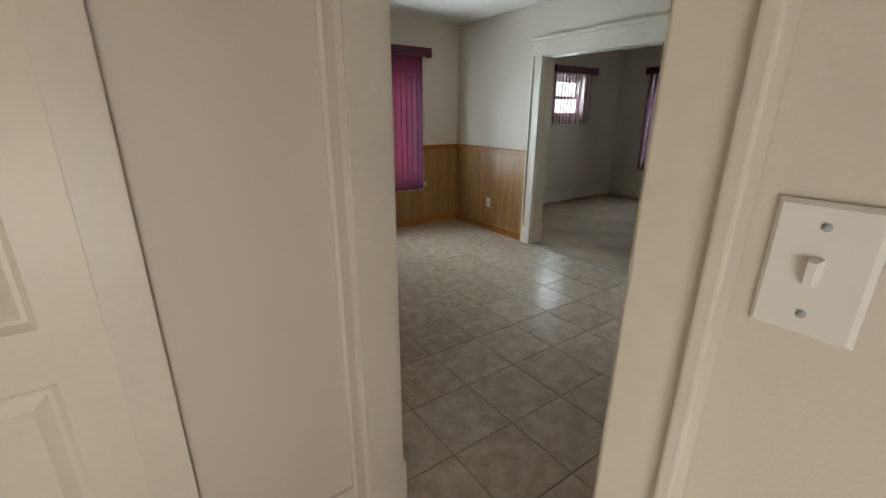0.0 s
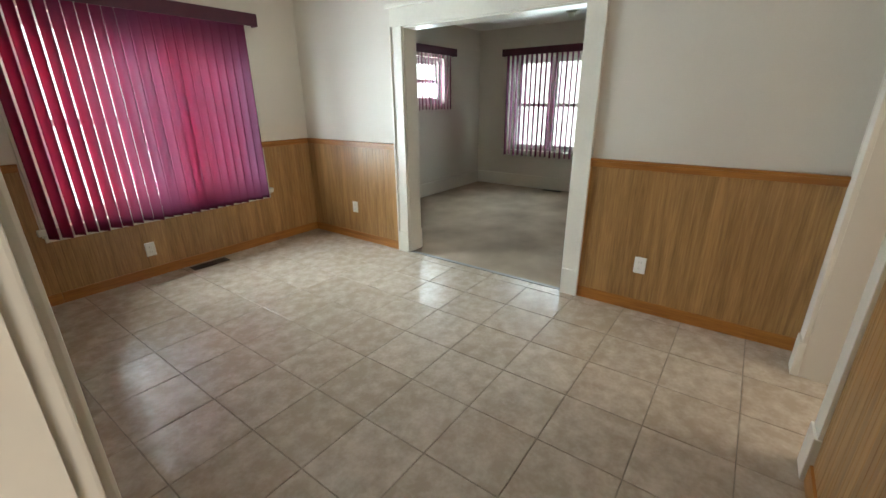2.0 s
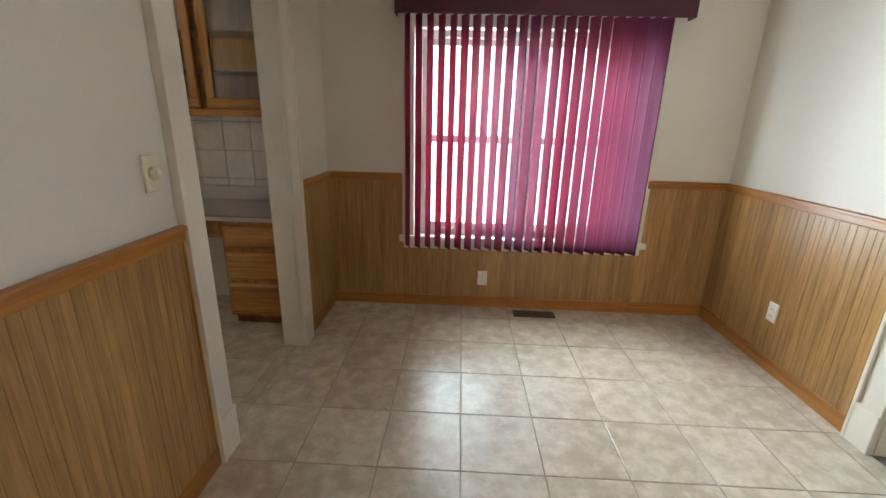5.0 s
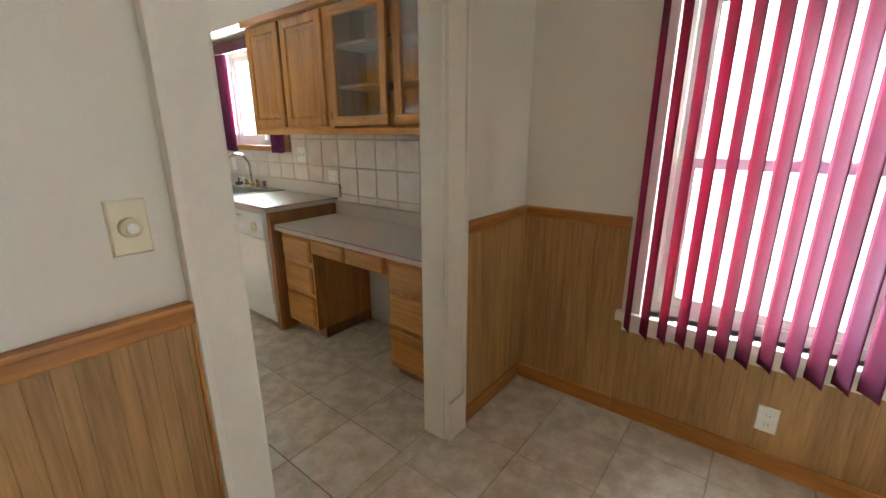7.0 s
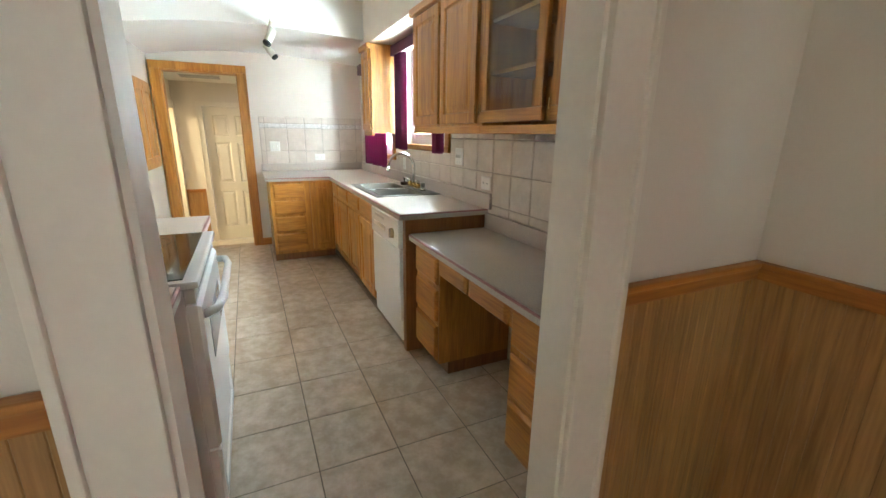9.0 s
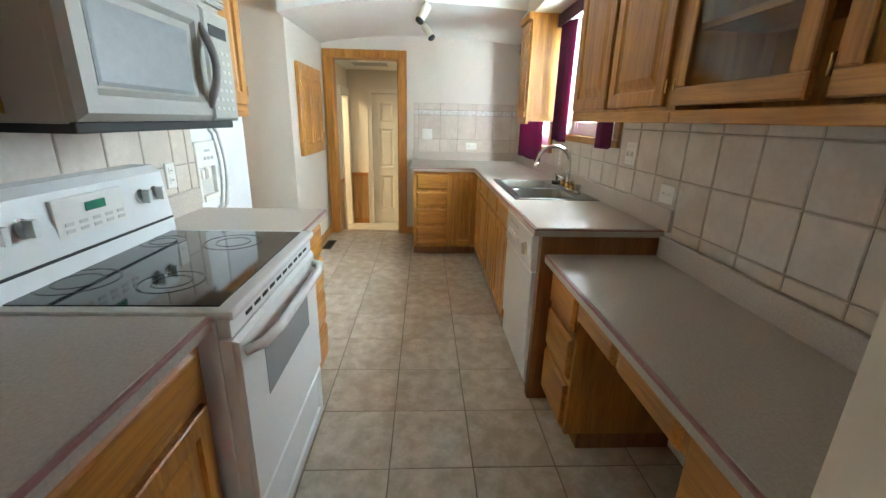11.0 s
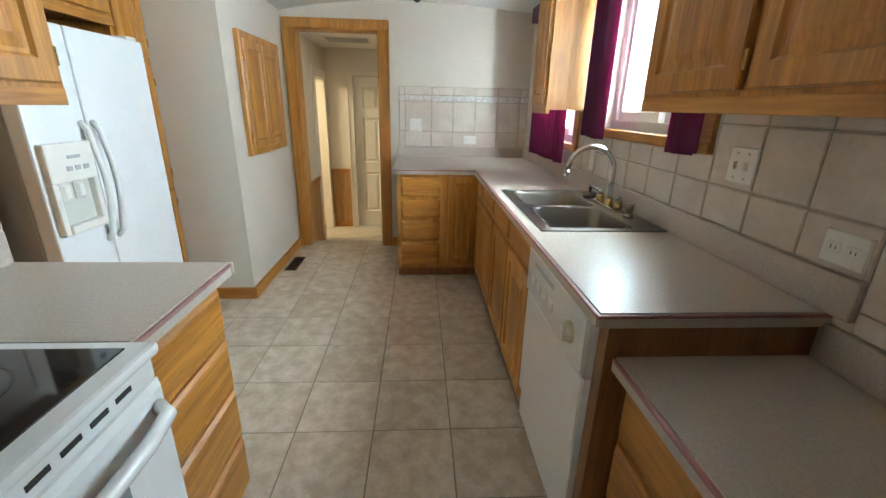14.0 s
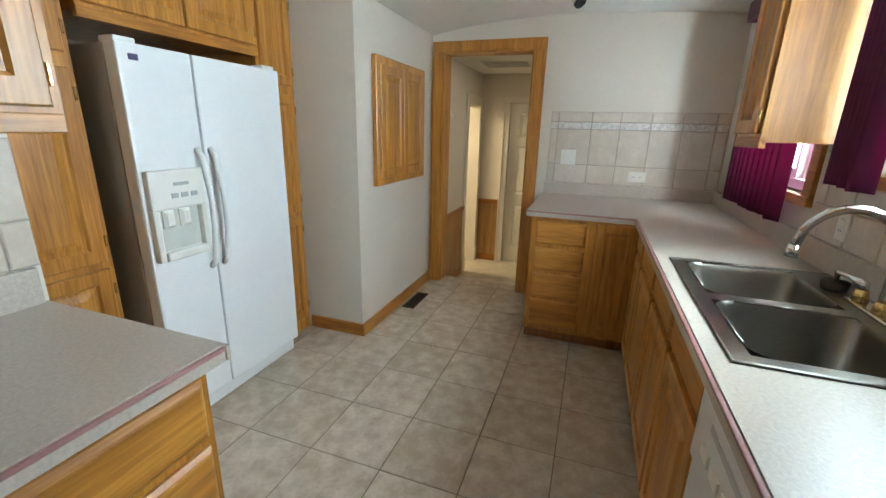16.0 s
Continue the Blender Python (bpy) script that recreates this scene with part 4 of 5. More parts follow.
# ---- appliances ----
def electric_range():
    x0, x1, y0, y1 = -0.772, -0.014, KY + 0.01, 3.035
    t = thing("electric_range", (x0 + x1) / 2, (y0 + y1) / 2, 0, "white electric range with a black glass cooktop", "range")
    part("body", B(x0, x1, y0, 3, 0.03, 0.895, bevel=0.004), WHITE, t)
    part("cooktop_rim", B(x0, x1, y0 + 0.06, y1 + 0.01, 0.897, 0.922, bevel=0.009), WHITE, t)
    top = part("cooktop", B(x0 + 0.03, x1 - 0.03, y0 + 0.09, y1 - 0.035, 0.919, 0.925, bevel=0.002), BLACKGLASS, t, "black ceramic glass")
    for bx, by, r in ((-0.59, 2.80, 0.10), (-0.20, 2.80, 0.085), (-0.59, 2.55, 0.075), (-0.20, 2.55, 0.10)):
        bm = bmesh.new()
        for rr in (r, r * 0.6):
            a = [[bm.verts.new((bx + q * math.cos(k * math.pi / 20), by + q * math.sin(k * math.pi / 20), 0.9258)) for k in range(40)] for q in (rr, rr - 0.006)]
            for k in range(40):
                bm.faces.new((a[0][k], a[0][(k + 1) % 40], a[1][(k + 1) % 40], a[1][k]))
        part("burner", bm, RING, top, "grey printed burner ring")
    g0 = y0 + 0.035
    bm = bmesh.new()
    pr = [(y0, 0.92), (g0 + 0.095, 0.92), (g0 + 0.09, 0.985), (g0 + 0.07, 1.155), (g0 + 0.045, 1.18), (y0, 1.18)]
    a = [[bm.verts.new((x, y, z)) for y, z in pr] for x in (x0, x1)]
    for i in range(6):
        bm.faces.new((a[0][i], a[0][(i + 1) % 6], a[1][(i + 1) % 6], a[1][i]))
    bm.faces.new(a[0]), bm.faces.new(a[1][::-1])
    guard = part("backguard", bm, WHITE, t, "white control panel")
    part("slot", B(x0 + 0.01, x1 - 0.01, g0 + 0.094, g0 + 0.0975, 0.975, 0.983), SHADOW, guard)

    def on_guard(u, v, dn=0.0):
        k = (v - 0.985) / 0.17
        return (u, g0 + 0.09 - 0.02 * k + dn, v)
    for u in (-0.70, -0.62, -0.16, -0.08):
        bm = cyl(bmesh.new(), on_guard(u, 1.08, -0.002), on_guard(u, 1.083, 0.008), 0.027, 0.026, 24)
        k = part("knob", bm, CHROME, guard, "round knob with a chrome ring")
        bm = bmesh.new()
        box(bm, u - 0.009, u + 0.009, g0 + 0.09, g0 + 0.117, 1.06, 1.106, bevel=0.002)
        part("grip", bm, WHITE, k, "white knob grip")
    part("control_face", B(-0.53, -0.25, g0 + 0.07, g0 + 0.086, 1.02, 1.135, bevel=0.004), PLASTIC, guard)
    part("display", B(-0.44, -0.36, g0 + 0.075, g0 + 0.089, 1.085, 1.112, bevel=0.001), GREEN, guard, "green clock display")
    for i in range(5):
        for j in range(2):
            part("button", B(-0.515 + i * 0.052, -0.485 + i * 0.052, g0 + 0.08, g0 + 0.0885, 1.035 + j * 0.02, 1.045 + j * 0.02), PALE_PRINT, guard)
    # oven door
    door = part("oven_door", rings(bmesh.new(), plane(x1 - 0.006, 3, 0.305, "+y"), x1 - x0 - 0.012, 0.535, [(0.0, 0.03), (0.012, 0.042)]), WHITE, t)
    part("oven_window", rings(bmesh.new(), plane(x1 - 0.16, 3.041, 0.575, "+y"), 0.44, 0.155, [(0.0, 0.003), (0.004, 0.0045)]), OVENGLASS, door, "grey oven glass")
    bm = tube(bmesh.new(), [(x1 - 0.04, 3.043, 0.795), (x1 - 0.07, 3.08, 0.80), (x1 - 0.16, 3.095, 0.803), (x0 + 0.16, 3.095, 0.803), (x0 + 0.07, 3.08, 0.80), (x0 + 0.04, 3.043, 0.795)], 0.015)
    part("handle", smooth(bm), WHITE, door, "white oven handle")
    part("vent_strip", B(x0 + 0.01, x1 - 0.01, 2.995, 3.03, 0.845, 0.893, bevel=0.004), WHITE, t)
    for i in range(10):
        part("vent_slot", B(x0 + 0.08 + 0.06 * i, x0 + 0.12 + 0.06 * i, 3.029, 3.032, 0.865, 0.875), SHADOW, t)
    dr = part("storage_drawer", rings(bmesh.new(), plane(x1 - 0.006, 3, 0.05, "+y"), x1 - x0 - 0.012, 0.245, [(0.0, 0.025), (0.012, 0.036), (0.05, 0.036), (0.06, 0.028)]), WHITE, t)


electric_range()


def microwave():
    x0, x1, y1, z0, z1 = -0.775, -0.015, 2.765, 1.325, 1.795
    t = thing("microwave", -0.395, 2.55, z0, "white over-the-range microwave with a curved handle", "microwave")
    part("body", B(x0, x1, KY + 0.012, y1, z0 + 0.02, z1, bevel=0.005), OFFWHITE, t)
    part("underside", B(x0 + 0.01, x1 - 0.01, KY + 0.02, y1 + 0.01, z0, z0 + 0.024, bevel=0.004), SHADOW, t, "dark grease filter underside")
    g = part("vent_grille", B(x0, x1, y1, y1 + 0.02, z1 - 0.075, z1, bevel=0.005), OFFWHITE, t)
    for i in range(5):
        part("louvre", B(x0 + 0.01, x1 - 0.01, y1 + 0.018, y1 + 0.026, z1 - 0.07 + i * 0.013, z1 - 0.063 + i * 0.013), GREYMARK, g)
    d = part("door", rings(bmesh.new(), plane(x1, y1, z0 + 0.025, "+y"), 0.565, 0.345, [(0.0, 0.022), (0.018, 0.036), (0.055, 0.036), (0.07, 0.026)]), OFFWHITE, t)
    part("window", rings(bmesh.new(), plane(x1 - 0.075, y1 + 0.024, z0 + 0.10, "+y"), 0.40, 0.18, [(0.0, 0.003), (0.01, 0.005)]), MICROGLASS, d, "pale grey screened window")
    pts = [(x1 - 0.545 + 0.012 * math.sin(a), y1 + 0.03 + 0.045 * math.sin(a), z0 + 0.07 + 0.24 * a / math.pi) for a in [math.pi * k / 12 for k in range(13)]]
    part("handle", smooth(tube(bmesh.new(), pts, 0.013)), GREYMARK, d, "curved grey handle")
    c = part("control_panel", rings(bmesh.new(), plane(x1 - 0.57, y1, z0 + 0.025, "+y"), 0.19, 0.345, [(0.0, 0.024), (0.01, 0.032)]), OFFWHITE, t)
    part("display", rings(bmesh.new(), plane(x1 - 0.60, y1 + 0.031, z0 + 0.29, "+y"), 0.12, 0.035, [(0.0, 0.003)]), SHADOW, c, "dark display")
    for i in range(4):
        for j in range(7):
            part("button", rings(bmesh.new(), plane(x1 - 0.592 - i * 0.037, y1 + 0.031, z0 + 0.06 + j * 0.03, "+y"), 0.022, 0.011, [(0.0, 0.002)]), PALE_PRINT, c)


microwave()


def refrigerator():
    x0, x1, yf, yb = -2.562, -1.73, 2.005, 1.30
    t = thing("refrigerator", (x0 + x1) / 2, 1.65, 0, "white side-by-side refrigerator with an ice dispenser", "refrigerator")
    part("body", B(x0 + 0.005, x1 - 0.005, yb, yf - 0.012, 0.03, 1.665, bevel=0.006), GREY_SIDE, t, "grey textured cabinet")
    part("kick_grille", B(x0 + 0.01, x1 - 0.01, yf - 0.02, yf + 0.035, 0.012, 0.085, bevel=0.004), WHITE, t)
    for k in range(2):
        part("foot", cyl(bmesh.new(), (x0 + 0.06 + k * 0.7, 1.95, 0), (x0 + 0.06 + k * 0.7, 1.95, 0.04), 0.02), SHADOW, t)
    sp = -2.037
    fz = part("freezer_door", B(sp + 0.004, x1, yf, yf + 0.068, 0.095, 1.67, bevel=0.010), WHITE_GRAIN, t)
    fr = part("fridge_door", B(x0, sp - 0.004, yf, yf + 0.068, 0.095, 1.67, bevel=0.010), WHITE_GRAIN, t)
    part("gasket", B(x0 + 0.01, x1 - 0.01, yf - 0.012, yf, 0.1, 1.66), GREYMARK, t)
    for x, d in ((sp + 0.035, fz), (sp - 0.035, fr)):
        pts = [(x, yf + 0.066, 0.74), (x, yf + 0.095, 0.77)] + [(x, yf + 0.10 + 0.022 * math.sin(math.pi * k / 10), 0.80 + 0.42 * k / 10) for k in range(11)] + [(x, yf + 0.095, 1.25), (x, yf + 0.066, 1.28)]
        part("handle", smooth(tube(bmesh.new(), pts, 0.0135)), WHITE, d, "long white bowed handle")
    # dispenser: surround with a hollow
    y = yf + 0.068
    disp = part("dispenser", B(x1 - 0.262, x1 - 0.012, y, y + 0.032, 1.045, 1.205, bevel=0.008), PLASTIC, fz, "white ice and water dispenser")
    part("surround", B(x1 - 0.040, x1 - 0.012, y, y + 0.032, 0.83, 1.045, bevel=0.006), PLASTIC, fz)
    part("surround", B(x1 - 0.262, x1 - 0.234, y, y + 0.032, 0.83, 1.045, bevel=0.006), PLASTIC, fz)
    part("drip_tray", B(x1 - 0.234, x1 - 0.040, y, y + 0.044, 0.83, 0.868, bevel=0.008), PLASTIC, fz)
    # shallow back of the hollow; the recess's shade is in the liner colour
    part("hollow", B(x1 - 0.234, x1 - 0.040, y - 0.002, y + 0.003, 0.868, 1.045), material("shaded_dispenser_liner", (0.60, 0.60, 0.55), 0.5, 0.04, 6.0, 60.0, 0.0), fz, "shaded dispenser hollow")
    for u in (0.11, 0.185):
        part("paddle", rings(bmesh.new(), plane(x1 - u + 0.046, y + 0.003, 0.965, "+y"), 0.05, 0.075, [(0.0, 0.008), (0.012, 0.022)]), PLASTIC, fz, "white dispenser paddle")
    y += 0.012
    for i in range(3):
        part("button", rings(bmesh.new(), plane(x1 - 0.10 - i * 0.045, y + 0.019, 1.09, "+y"), 0.03, 0.02, [(0.0, 0.003)]), GREYMARK, fz)
    part("label_bar", rings(bmesh.new(), plane(x1 - 0.115, y + 0.019, 1.14, "+y"), 0.07, 0.014, [(0.0, 0.0022)]), GREYMARK, fz)
    part("maker_badge", rings(bmesh.new(), plane(x1 - 0.04, y - 0.013, 1.61, "+y"), 0.035, 0.022, [(0.0, 0.004)]), material("dark_badge", (0.05, 0.04, 0.12), 0.4), fz, "small dark badge")
    for x in (x0 + 0.05, x1 - 0.05):
        part("hinge_cover", B(x - 0.04, x + 0.04, yf - 0.03, yf + 0.05, 1.666, 1.69, bevel=0.006), WHITE, t)


refrigerator()


def dishwasher():
    x0, x1 = -1.562, -0.95
    t = thing("dishwasher", (x0 + x1) / 2, 4.3, 0, "white built-in dishwasher with a dial", "dishwasher")
    part("tub", B(x0, x1, CF, NY - 0.03, 0.09, 0.872), WHITE, t)
    m = plane(x0 + 0.003, CF, 0, "-y")
    w = x1 - x0 - 0.006
    part("door", rings(bmesh.new(), at(m, 0, 0.20), w, 0.475, [(0.0, 0.02), (0.006, 0.026)]), WHITE, t)
    c = part("control_panel", rings(bmesh.new(), at(m, 0, 0.68), w, 0.185, [(0.0, 0.026), (0.008, 0.034)]), WHITE, t)
    part("lower_panel", rings(bmesh.new(), at(m, 0, 0.055), w, 0.14, [(0.0, 0.008), (0.006, 0.014)]), WHITE, t)
    part("toe_kick", B(x0, x1, CF + 0.06, NY - 0.05, 0, 0.09), WHITE, t)
    part("latch_slot", rings(bmesh.new(), at(m, 0.10, 0.815, 0.0335), 0.22, 0.018, [(0.0, 0.002)]), GREYMARK, c)
    for i in range(4):
        part("button", rings(bmesh.new(), at(m, 0.08 + i * 0.07, 0.745, 0.0335), 0.05, 0.03, [(0.0, 0.004), (0.003, 0.006)]), PLASTIC, c)
    q = at(m, 0.50, 0.765, 0.03)
    part("dial", smooth(cyl(bmesh.new(), q @ Vector((0, 0, 0)), q @ Vector((0, 0, 0.02)), 0.034, 0.030, 28)), ALMOND, c, "round almond dial")
    part("dial_grip", rings(bmesh.new(), at(m, 0.494, 0.738, 0.048), 0.012, 0.054, [(0.0, 0.012)]), PLASTIC, c)


dishwasher()


# ---- sink and taps ----
def bowl(x0, x1, y0, y1, ztop, depth):
    """A rounded basin, open at the top."""
    bm, prev = bmesh.new(), None
    for ins, z, r in ((0.0, ztop, 0.06), (0.006, ztop - 0.012, 0.06), (0.014, ztop - depth * 0.8, 0.06), (0.035, ztop - depth * 0.96, 0.06), (0.07, ztop - depth, 0.06)):
        a, b, c, d = x0 + ins, x1 - ins, y0 + ins, y1 - ins
        loop = []
        for cx, cy, s in ((b - r, d - r, 0), (a + r, d - r, 1), (a + r, c + r, 2), (b - r, c + r, 3)):
            for k in range(6):
                g = (s + k / 5) * math.pi / 2
                loop.append(bm.verts.new((cx + r * math.cos(g), cy + r * math.sin(g), z)))
        if prev:
            for k in range(24):
                bm.faces.new((prev[k], prev[(k + 1) % 24], loop[(k + 1) % 24], loop[k])).smooth = True
        prev = loop
    bm.faces.new(prev)
    return bm


# two bowls in one rim
sink = thing("double_sink", -2.0, 4.32, 0.915, "double-bowl stainless steel sink set in the countertop", "sink")
B1, B2 = (-2.385, -2.03, 4.105, 4.455), (-1.975, -1.62, 4.105, 4.455)
for q in ((SK[0], SK[1], SK[2], 4.105), (SK[0], SK[1], 4.455, SK[3]), (SK[0], B1[0], 4.105, 4.455), (B1[1], B2[0], 4.105, 4.455), (B2[1], SK[1], 4.105, 4.455)):
    part("deck", B(*q, 0.9155, 0.921), STEEL, sink, "brushed steel rim")
for q in (B1, B2):
    part("bowl", bowl(*q, 0.9212, 0.19), STEEL, sink, "deep brushed steel bowl")
    part("drain", smooth(cyl(bmesh.new(), ((q[0] + q[1]) / 2, 4.28, 0.731), ((q[0] + q[1]) / 2, 4.28, 0.736), 0.045, 0.04, 24)), CHROME, sink)
    part("bowl_lip", smooth(tube(bmesh.new(), [(q[0], q[2] + 0.06, 0.922), (q[0], q[3] - 0.06, 0.922)], 0.004, 8)), STEEL, sink)
    part("bowl_lip", smooth(tube(bmesh.new(), [(q[0] + 0.06, q[2], 0.922), (q[1] - 0.06, q[2], 0.922)], 0.004, 8)), STEEL, sink)
part("rim_edge", smooth(tube(bmesh.new(), [(SK[0], SK[2], 0.9185), (SK[1], SK[2], 0.9185), (SK[1], SK[3], 0.9185), (SK[0], SK[3], 0.9185), (SK[0], SK[2], 0.9185)], 0.004, 8)), STEEL, sink)

fx, fy = -2.0, 4.515
tap = thing("kitchen_faucet", fx, fy, 0.921, "chrome gooseneck faucet with two brass-trimmed handles", "faucet")
part("base_plate", B(fx - 0.13, fx + 0.13, fy - 0.025, fy + 0.025, 0.921, 0.935, bevel=0.006), CHROME, tap)
arc = [(fx, fy, 0.93), (fx, fy, 1.06)] + [(fx, fy - 0.115 + 0.115 * math.cos(a), 1.10 + 0.115 * math.sin(a)) for a in [math.pi * k / 14 for k in range(13)]] + [(fx, fy - 0.232, 1.10)]
part("spout", smooth(tube(bmesh.new(), arc, 0.0125, 14)), CHROME, tap)
part("spout_collar", smooth(cyl(bmesh.new(), (fx, fy, 0.93), (fx, fy, 0.965), 0.021, 0.017)), BRASS, tap, "brass collar")
part("aerator", smooth(cyl(bmesh.new(), (fx, fy - 0.232, 1.105), (fx, fy - 0.234, 1.07), 0.014, 0.017)), CHROME, tap)
for dx in (-0.10, 0.10):
    bm = cyl(bmesh.new(), (fx + dx, fy, 0.93), (fx + dx, fy, 0.968), 0.022, 0.016)
    h_ = part("handle", smooth(bm), BRASS, tap, "brass handle base")
    part("lever", smooth(tube(bmesh.new(), [(fx + dx, fy, 0.966), (fx + dx, fy, 0.985), (fx + dx * 1.25, fy - 0.02, 0.995), (fx + dx * 1.6, fy - 0.04, 1.0)], [0.014, 0.014, 0.009, 0.007])), CHROME, h_)
sp = thing("side_sprayer", fx + 0.21, fy, 0.921, "grey metal side sprayer beside the faucet", "sprayer")
part("holder", smooth(cyl(bmesh.new(), (fx + 0.21, fy, 0.921), (fx + 0.21, fy, 0.94), 0.024, 0.02)), CHROME, sp)
part("head", smooth(cyl(bmesh.new(), (fx + 0.21, fy, 0.94), (fx + 0.21, fy, 0.985), 0.016, 0.02)), STEEL, sp)
st = thing("sink_stopper", fx - 0.23, fy - 0.005, 0.921, "dark sink strainer resting on the rim", "strainer")
part("cup", smooth(cyl(bmesh.new(), (fx - 0.23, fy - 0.005, 0.921), (fx - 0.23, fy - 0.005, 0.95), 0.034, 0.038)), BRONZE, st)
part("stem", smooth(cyl(bmesh.new(), (fx - 0.23, fy - 0.005, 0.95), (fx - 0.23, fy - 0.005, 0.985), 0.006, 0.01)), BRONZE, st)


# ---- switches, outlets, vents ----
def plate(name, m, label, kind, mat=PLASTIC, w=0.072, h=0.115):
    """A cover plate centred on m with sockets, toggles or a dial."""
    t = thing(name, *m.translation, label, "outlet" if "outlet" in name else "switch")
    part("plate", rings(bmesh.new(), at(m, -w / 2, -h / 2), w, h, [(0.0, 0.003), (0.004, 0.007)]), mat, t)
    if kind == "duplex":
        for v in (-0.021, 0.021):
            f = part("socket", rings(bmesh.new(), at(m, -0.016, v - 0.014, 0.0065), 0.032, 0.028, [(0.0, 0.002), (0.003, 0.003)]), mat, t)
            for u in (-0.007, 0.005):
                part("slot", rings(bmesh.new(), at(m, u, v - 0.004, 0.0092), 0.0022, 0.009, [(0.0, 0.0008)]), SHADOW, f)
    elif kind == "wide":
        for u in (-0.025, 0.025):
            f = part("socket", rings(bmesh.new(), at(m, u - 0.016, -0.014, 0.0065), 0.032, 0.028, [(0.0, 0.002), (0.003, 0.003)]), mat, t)
            for q in (-0.007, 0.005):
                part("slot", rings(bmesh.new(), at(m, u + q, -0.004, 0.0092), 0.0022, 0.009, [(0.0, 0.0008)]), SHADOW, f)
    elif kind in ("toggle", "double"):
        for u in ((0,) if kind == "toggle" else (-0.023, 0.023)):
            part("toggle", rings(bmesh.new(), at(m, u - 0.005, -0.012, 0.006), 0.010, 0.024, [(0.0, 0.004), (0.002, 0.012)]), mat, t)
            for v in (-0.038, 0.038):
                part("screw", smooth(cyl(bmesh.new(), at(m, u, v) @ Vector((0, 0, 0.006)), at(m, u, v) @ Vector((0, 0, 0.0085)), 0.0035, seg=12)), GREYMARK, t)
    else:
        part("dial", smooth(cyl(bmesh.new(), m @ Vector((0, 0, 0.006)), m @ Vector((0, 0, 0.024)), 0.021, 0.018, 24)), ALMOND, t, "round almond dimmer knob")
        part("dial_cap", smooth(cyl(bmesh.new(), m @ Vector((0, 0, 0.024)), m @ Vector((0, 0, 0.029)), 0.012, 0.010, 20)), PLASTIC, t, "white dial cap")
    return t


plate("wall_outlet", plane(1.87, NY - 0.009, 0.24, "-y"), "white wall outlet on the wainscot", "duplex")
plate("wall_outlet", plane(EX0 - 0.009, 3.92, 0.35, "-x"), "white wall outlet on the wainscot", "duplex")
plate("wall_outlet", plane(EX0 - 0.009, 1.15, 0.335, "-x"), "white wall outlet on the wainscot", "duplex")
plate("dimmer_switch", plane(WX1, 2.86, 1.205, "+x"), "almond dimmer switch with a round knob", "dial", ALMOND)
plate("light_switch", plane(WX0 - 0.001, 0.154, 1.292, "-x"), "white toggle light switch", "toggle")
plate("light_switch", plane(-1.284, NY - 0.009, 1.223, "-y"), "white double toggle switch on the tiles", "double", PLASTIC, 0.115, 0.115)
plate("wall_outlet", plane(-0.897, NY - 0.009, 1.076, "-y"), "white sideways outlet on the tiles", "wide", PLASTIC, 0.115, 0.085)
plate("wall_outlet", plane(-2.445, NY - 0.009, 1.10, "-y"), "white wall outlet on the tiles", "duplex")
plate("light_switch", plane(FX + 0.009, 3.531, 1.207, "+x"), "white double toggle switch on the tiles", "double", PLASTIC, 0.115, 0.115)
plate("wall_outlet", plane(FX + 0.009, 4.051, 1.078, "+x"), "white sideways outlet on the tiles", "wide", PLASTIC, 0.125, 0.078)
plate("wall_outlet", plane(-1.01, KY + 0.009, 1.105, "+y"), "white wall outlet on the tiles", "duplex")


def floor_vent(x0, x1, y0, y1, z, label):
    t = thing("floor_vent", (x0 + x1) / 2, (y0 + y1) / 2, z, label, "floor vent", "floor vents")
    part("backing", B(x0 + 0.008, x1 - 0.008, y0 + 0.008, y1 - 0.008, z, z + 0.0015), SHADOW, t)
    bm = bmesh.new()
    for q in ((x0, x1, y0, y0 + 0.01), (x0, x1, y1 - 0.01, y1), (x0, x0 + 0.01, y0 + 0.01, y1 - 0.01), (x1 - 0.01, x1, y0 + 0.01, y1 - 0.01)):
        box(bm, *q, z, z + 0.006)
    part("frame", bm, BRONZE, t)
    long_x = x1 - x0 > y1 - y0
    a, b = (x0, x1) if long_x else (y0, y1)
    n = int((b - a - 0.02) / 0.018)
    for i in range(n):
        s = a + 0.014 + i * (b - a - 0.028) / max(1, n - 1)
        part("slat", B(s - 0.003, s + 0.003, y0 + 0.01, y1 - 0.01, z + 0.002, z + 0.0055) if long_x else B(x0 + 0.01, x1 - 0.01, s - 0.003, s + 0.003, z + 0.002, z + 0.0055), BRONZE, t)


floor_vent(2.11, 2.42, 4.43, 4.53, 0.003, "brown metal floor vent in the tile floor")
floor_vent(-3.75, -3.42, 2.40, 2.50, 0.003, "brown metal floor vent beside the wall")
floor_vent(6.95, 7.05, 3.0, 3.3, 0.004, "brown metal floor vent in the carpet")


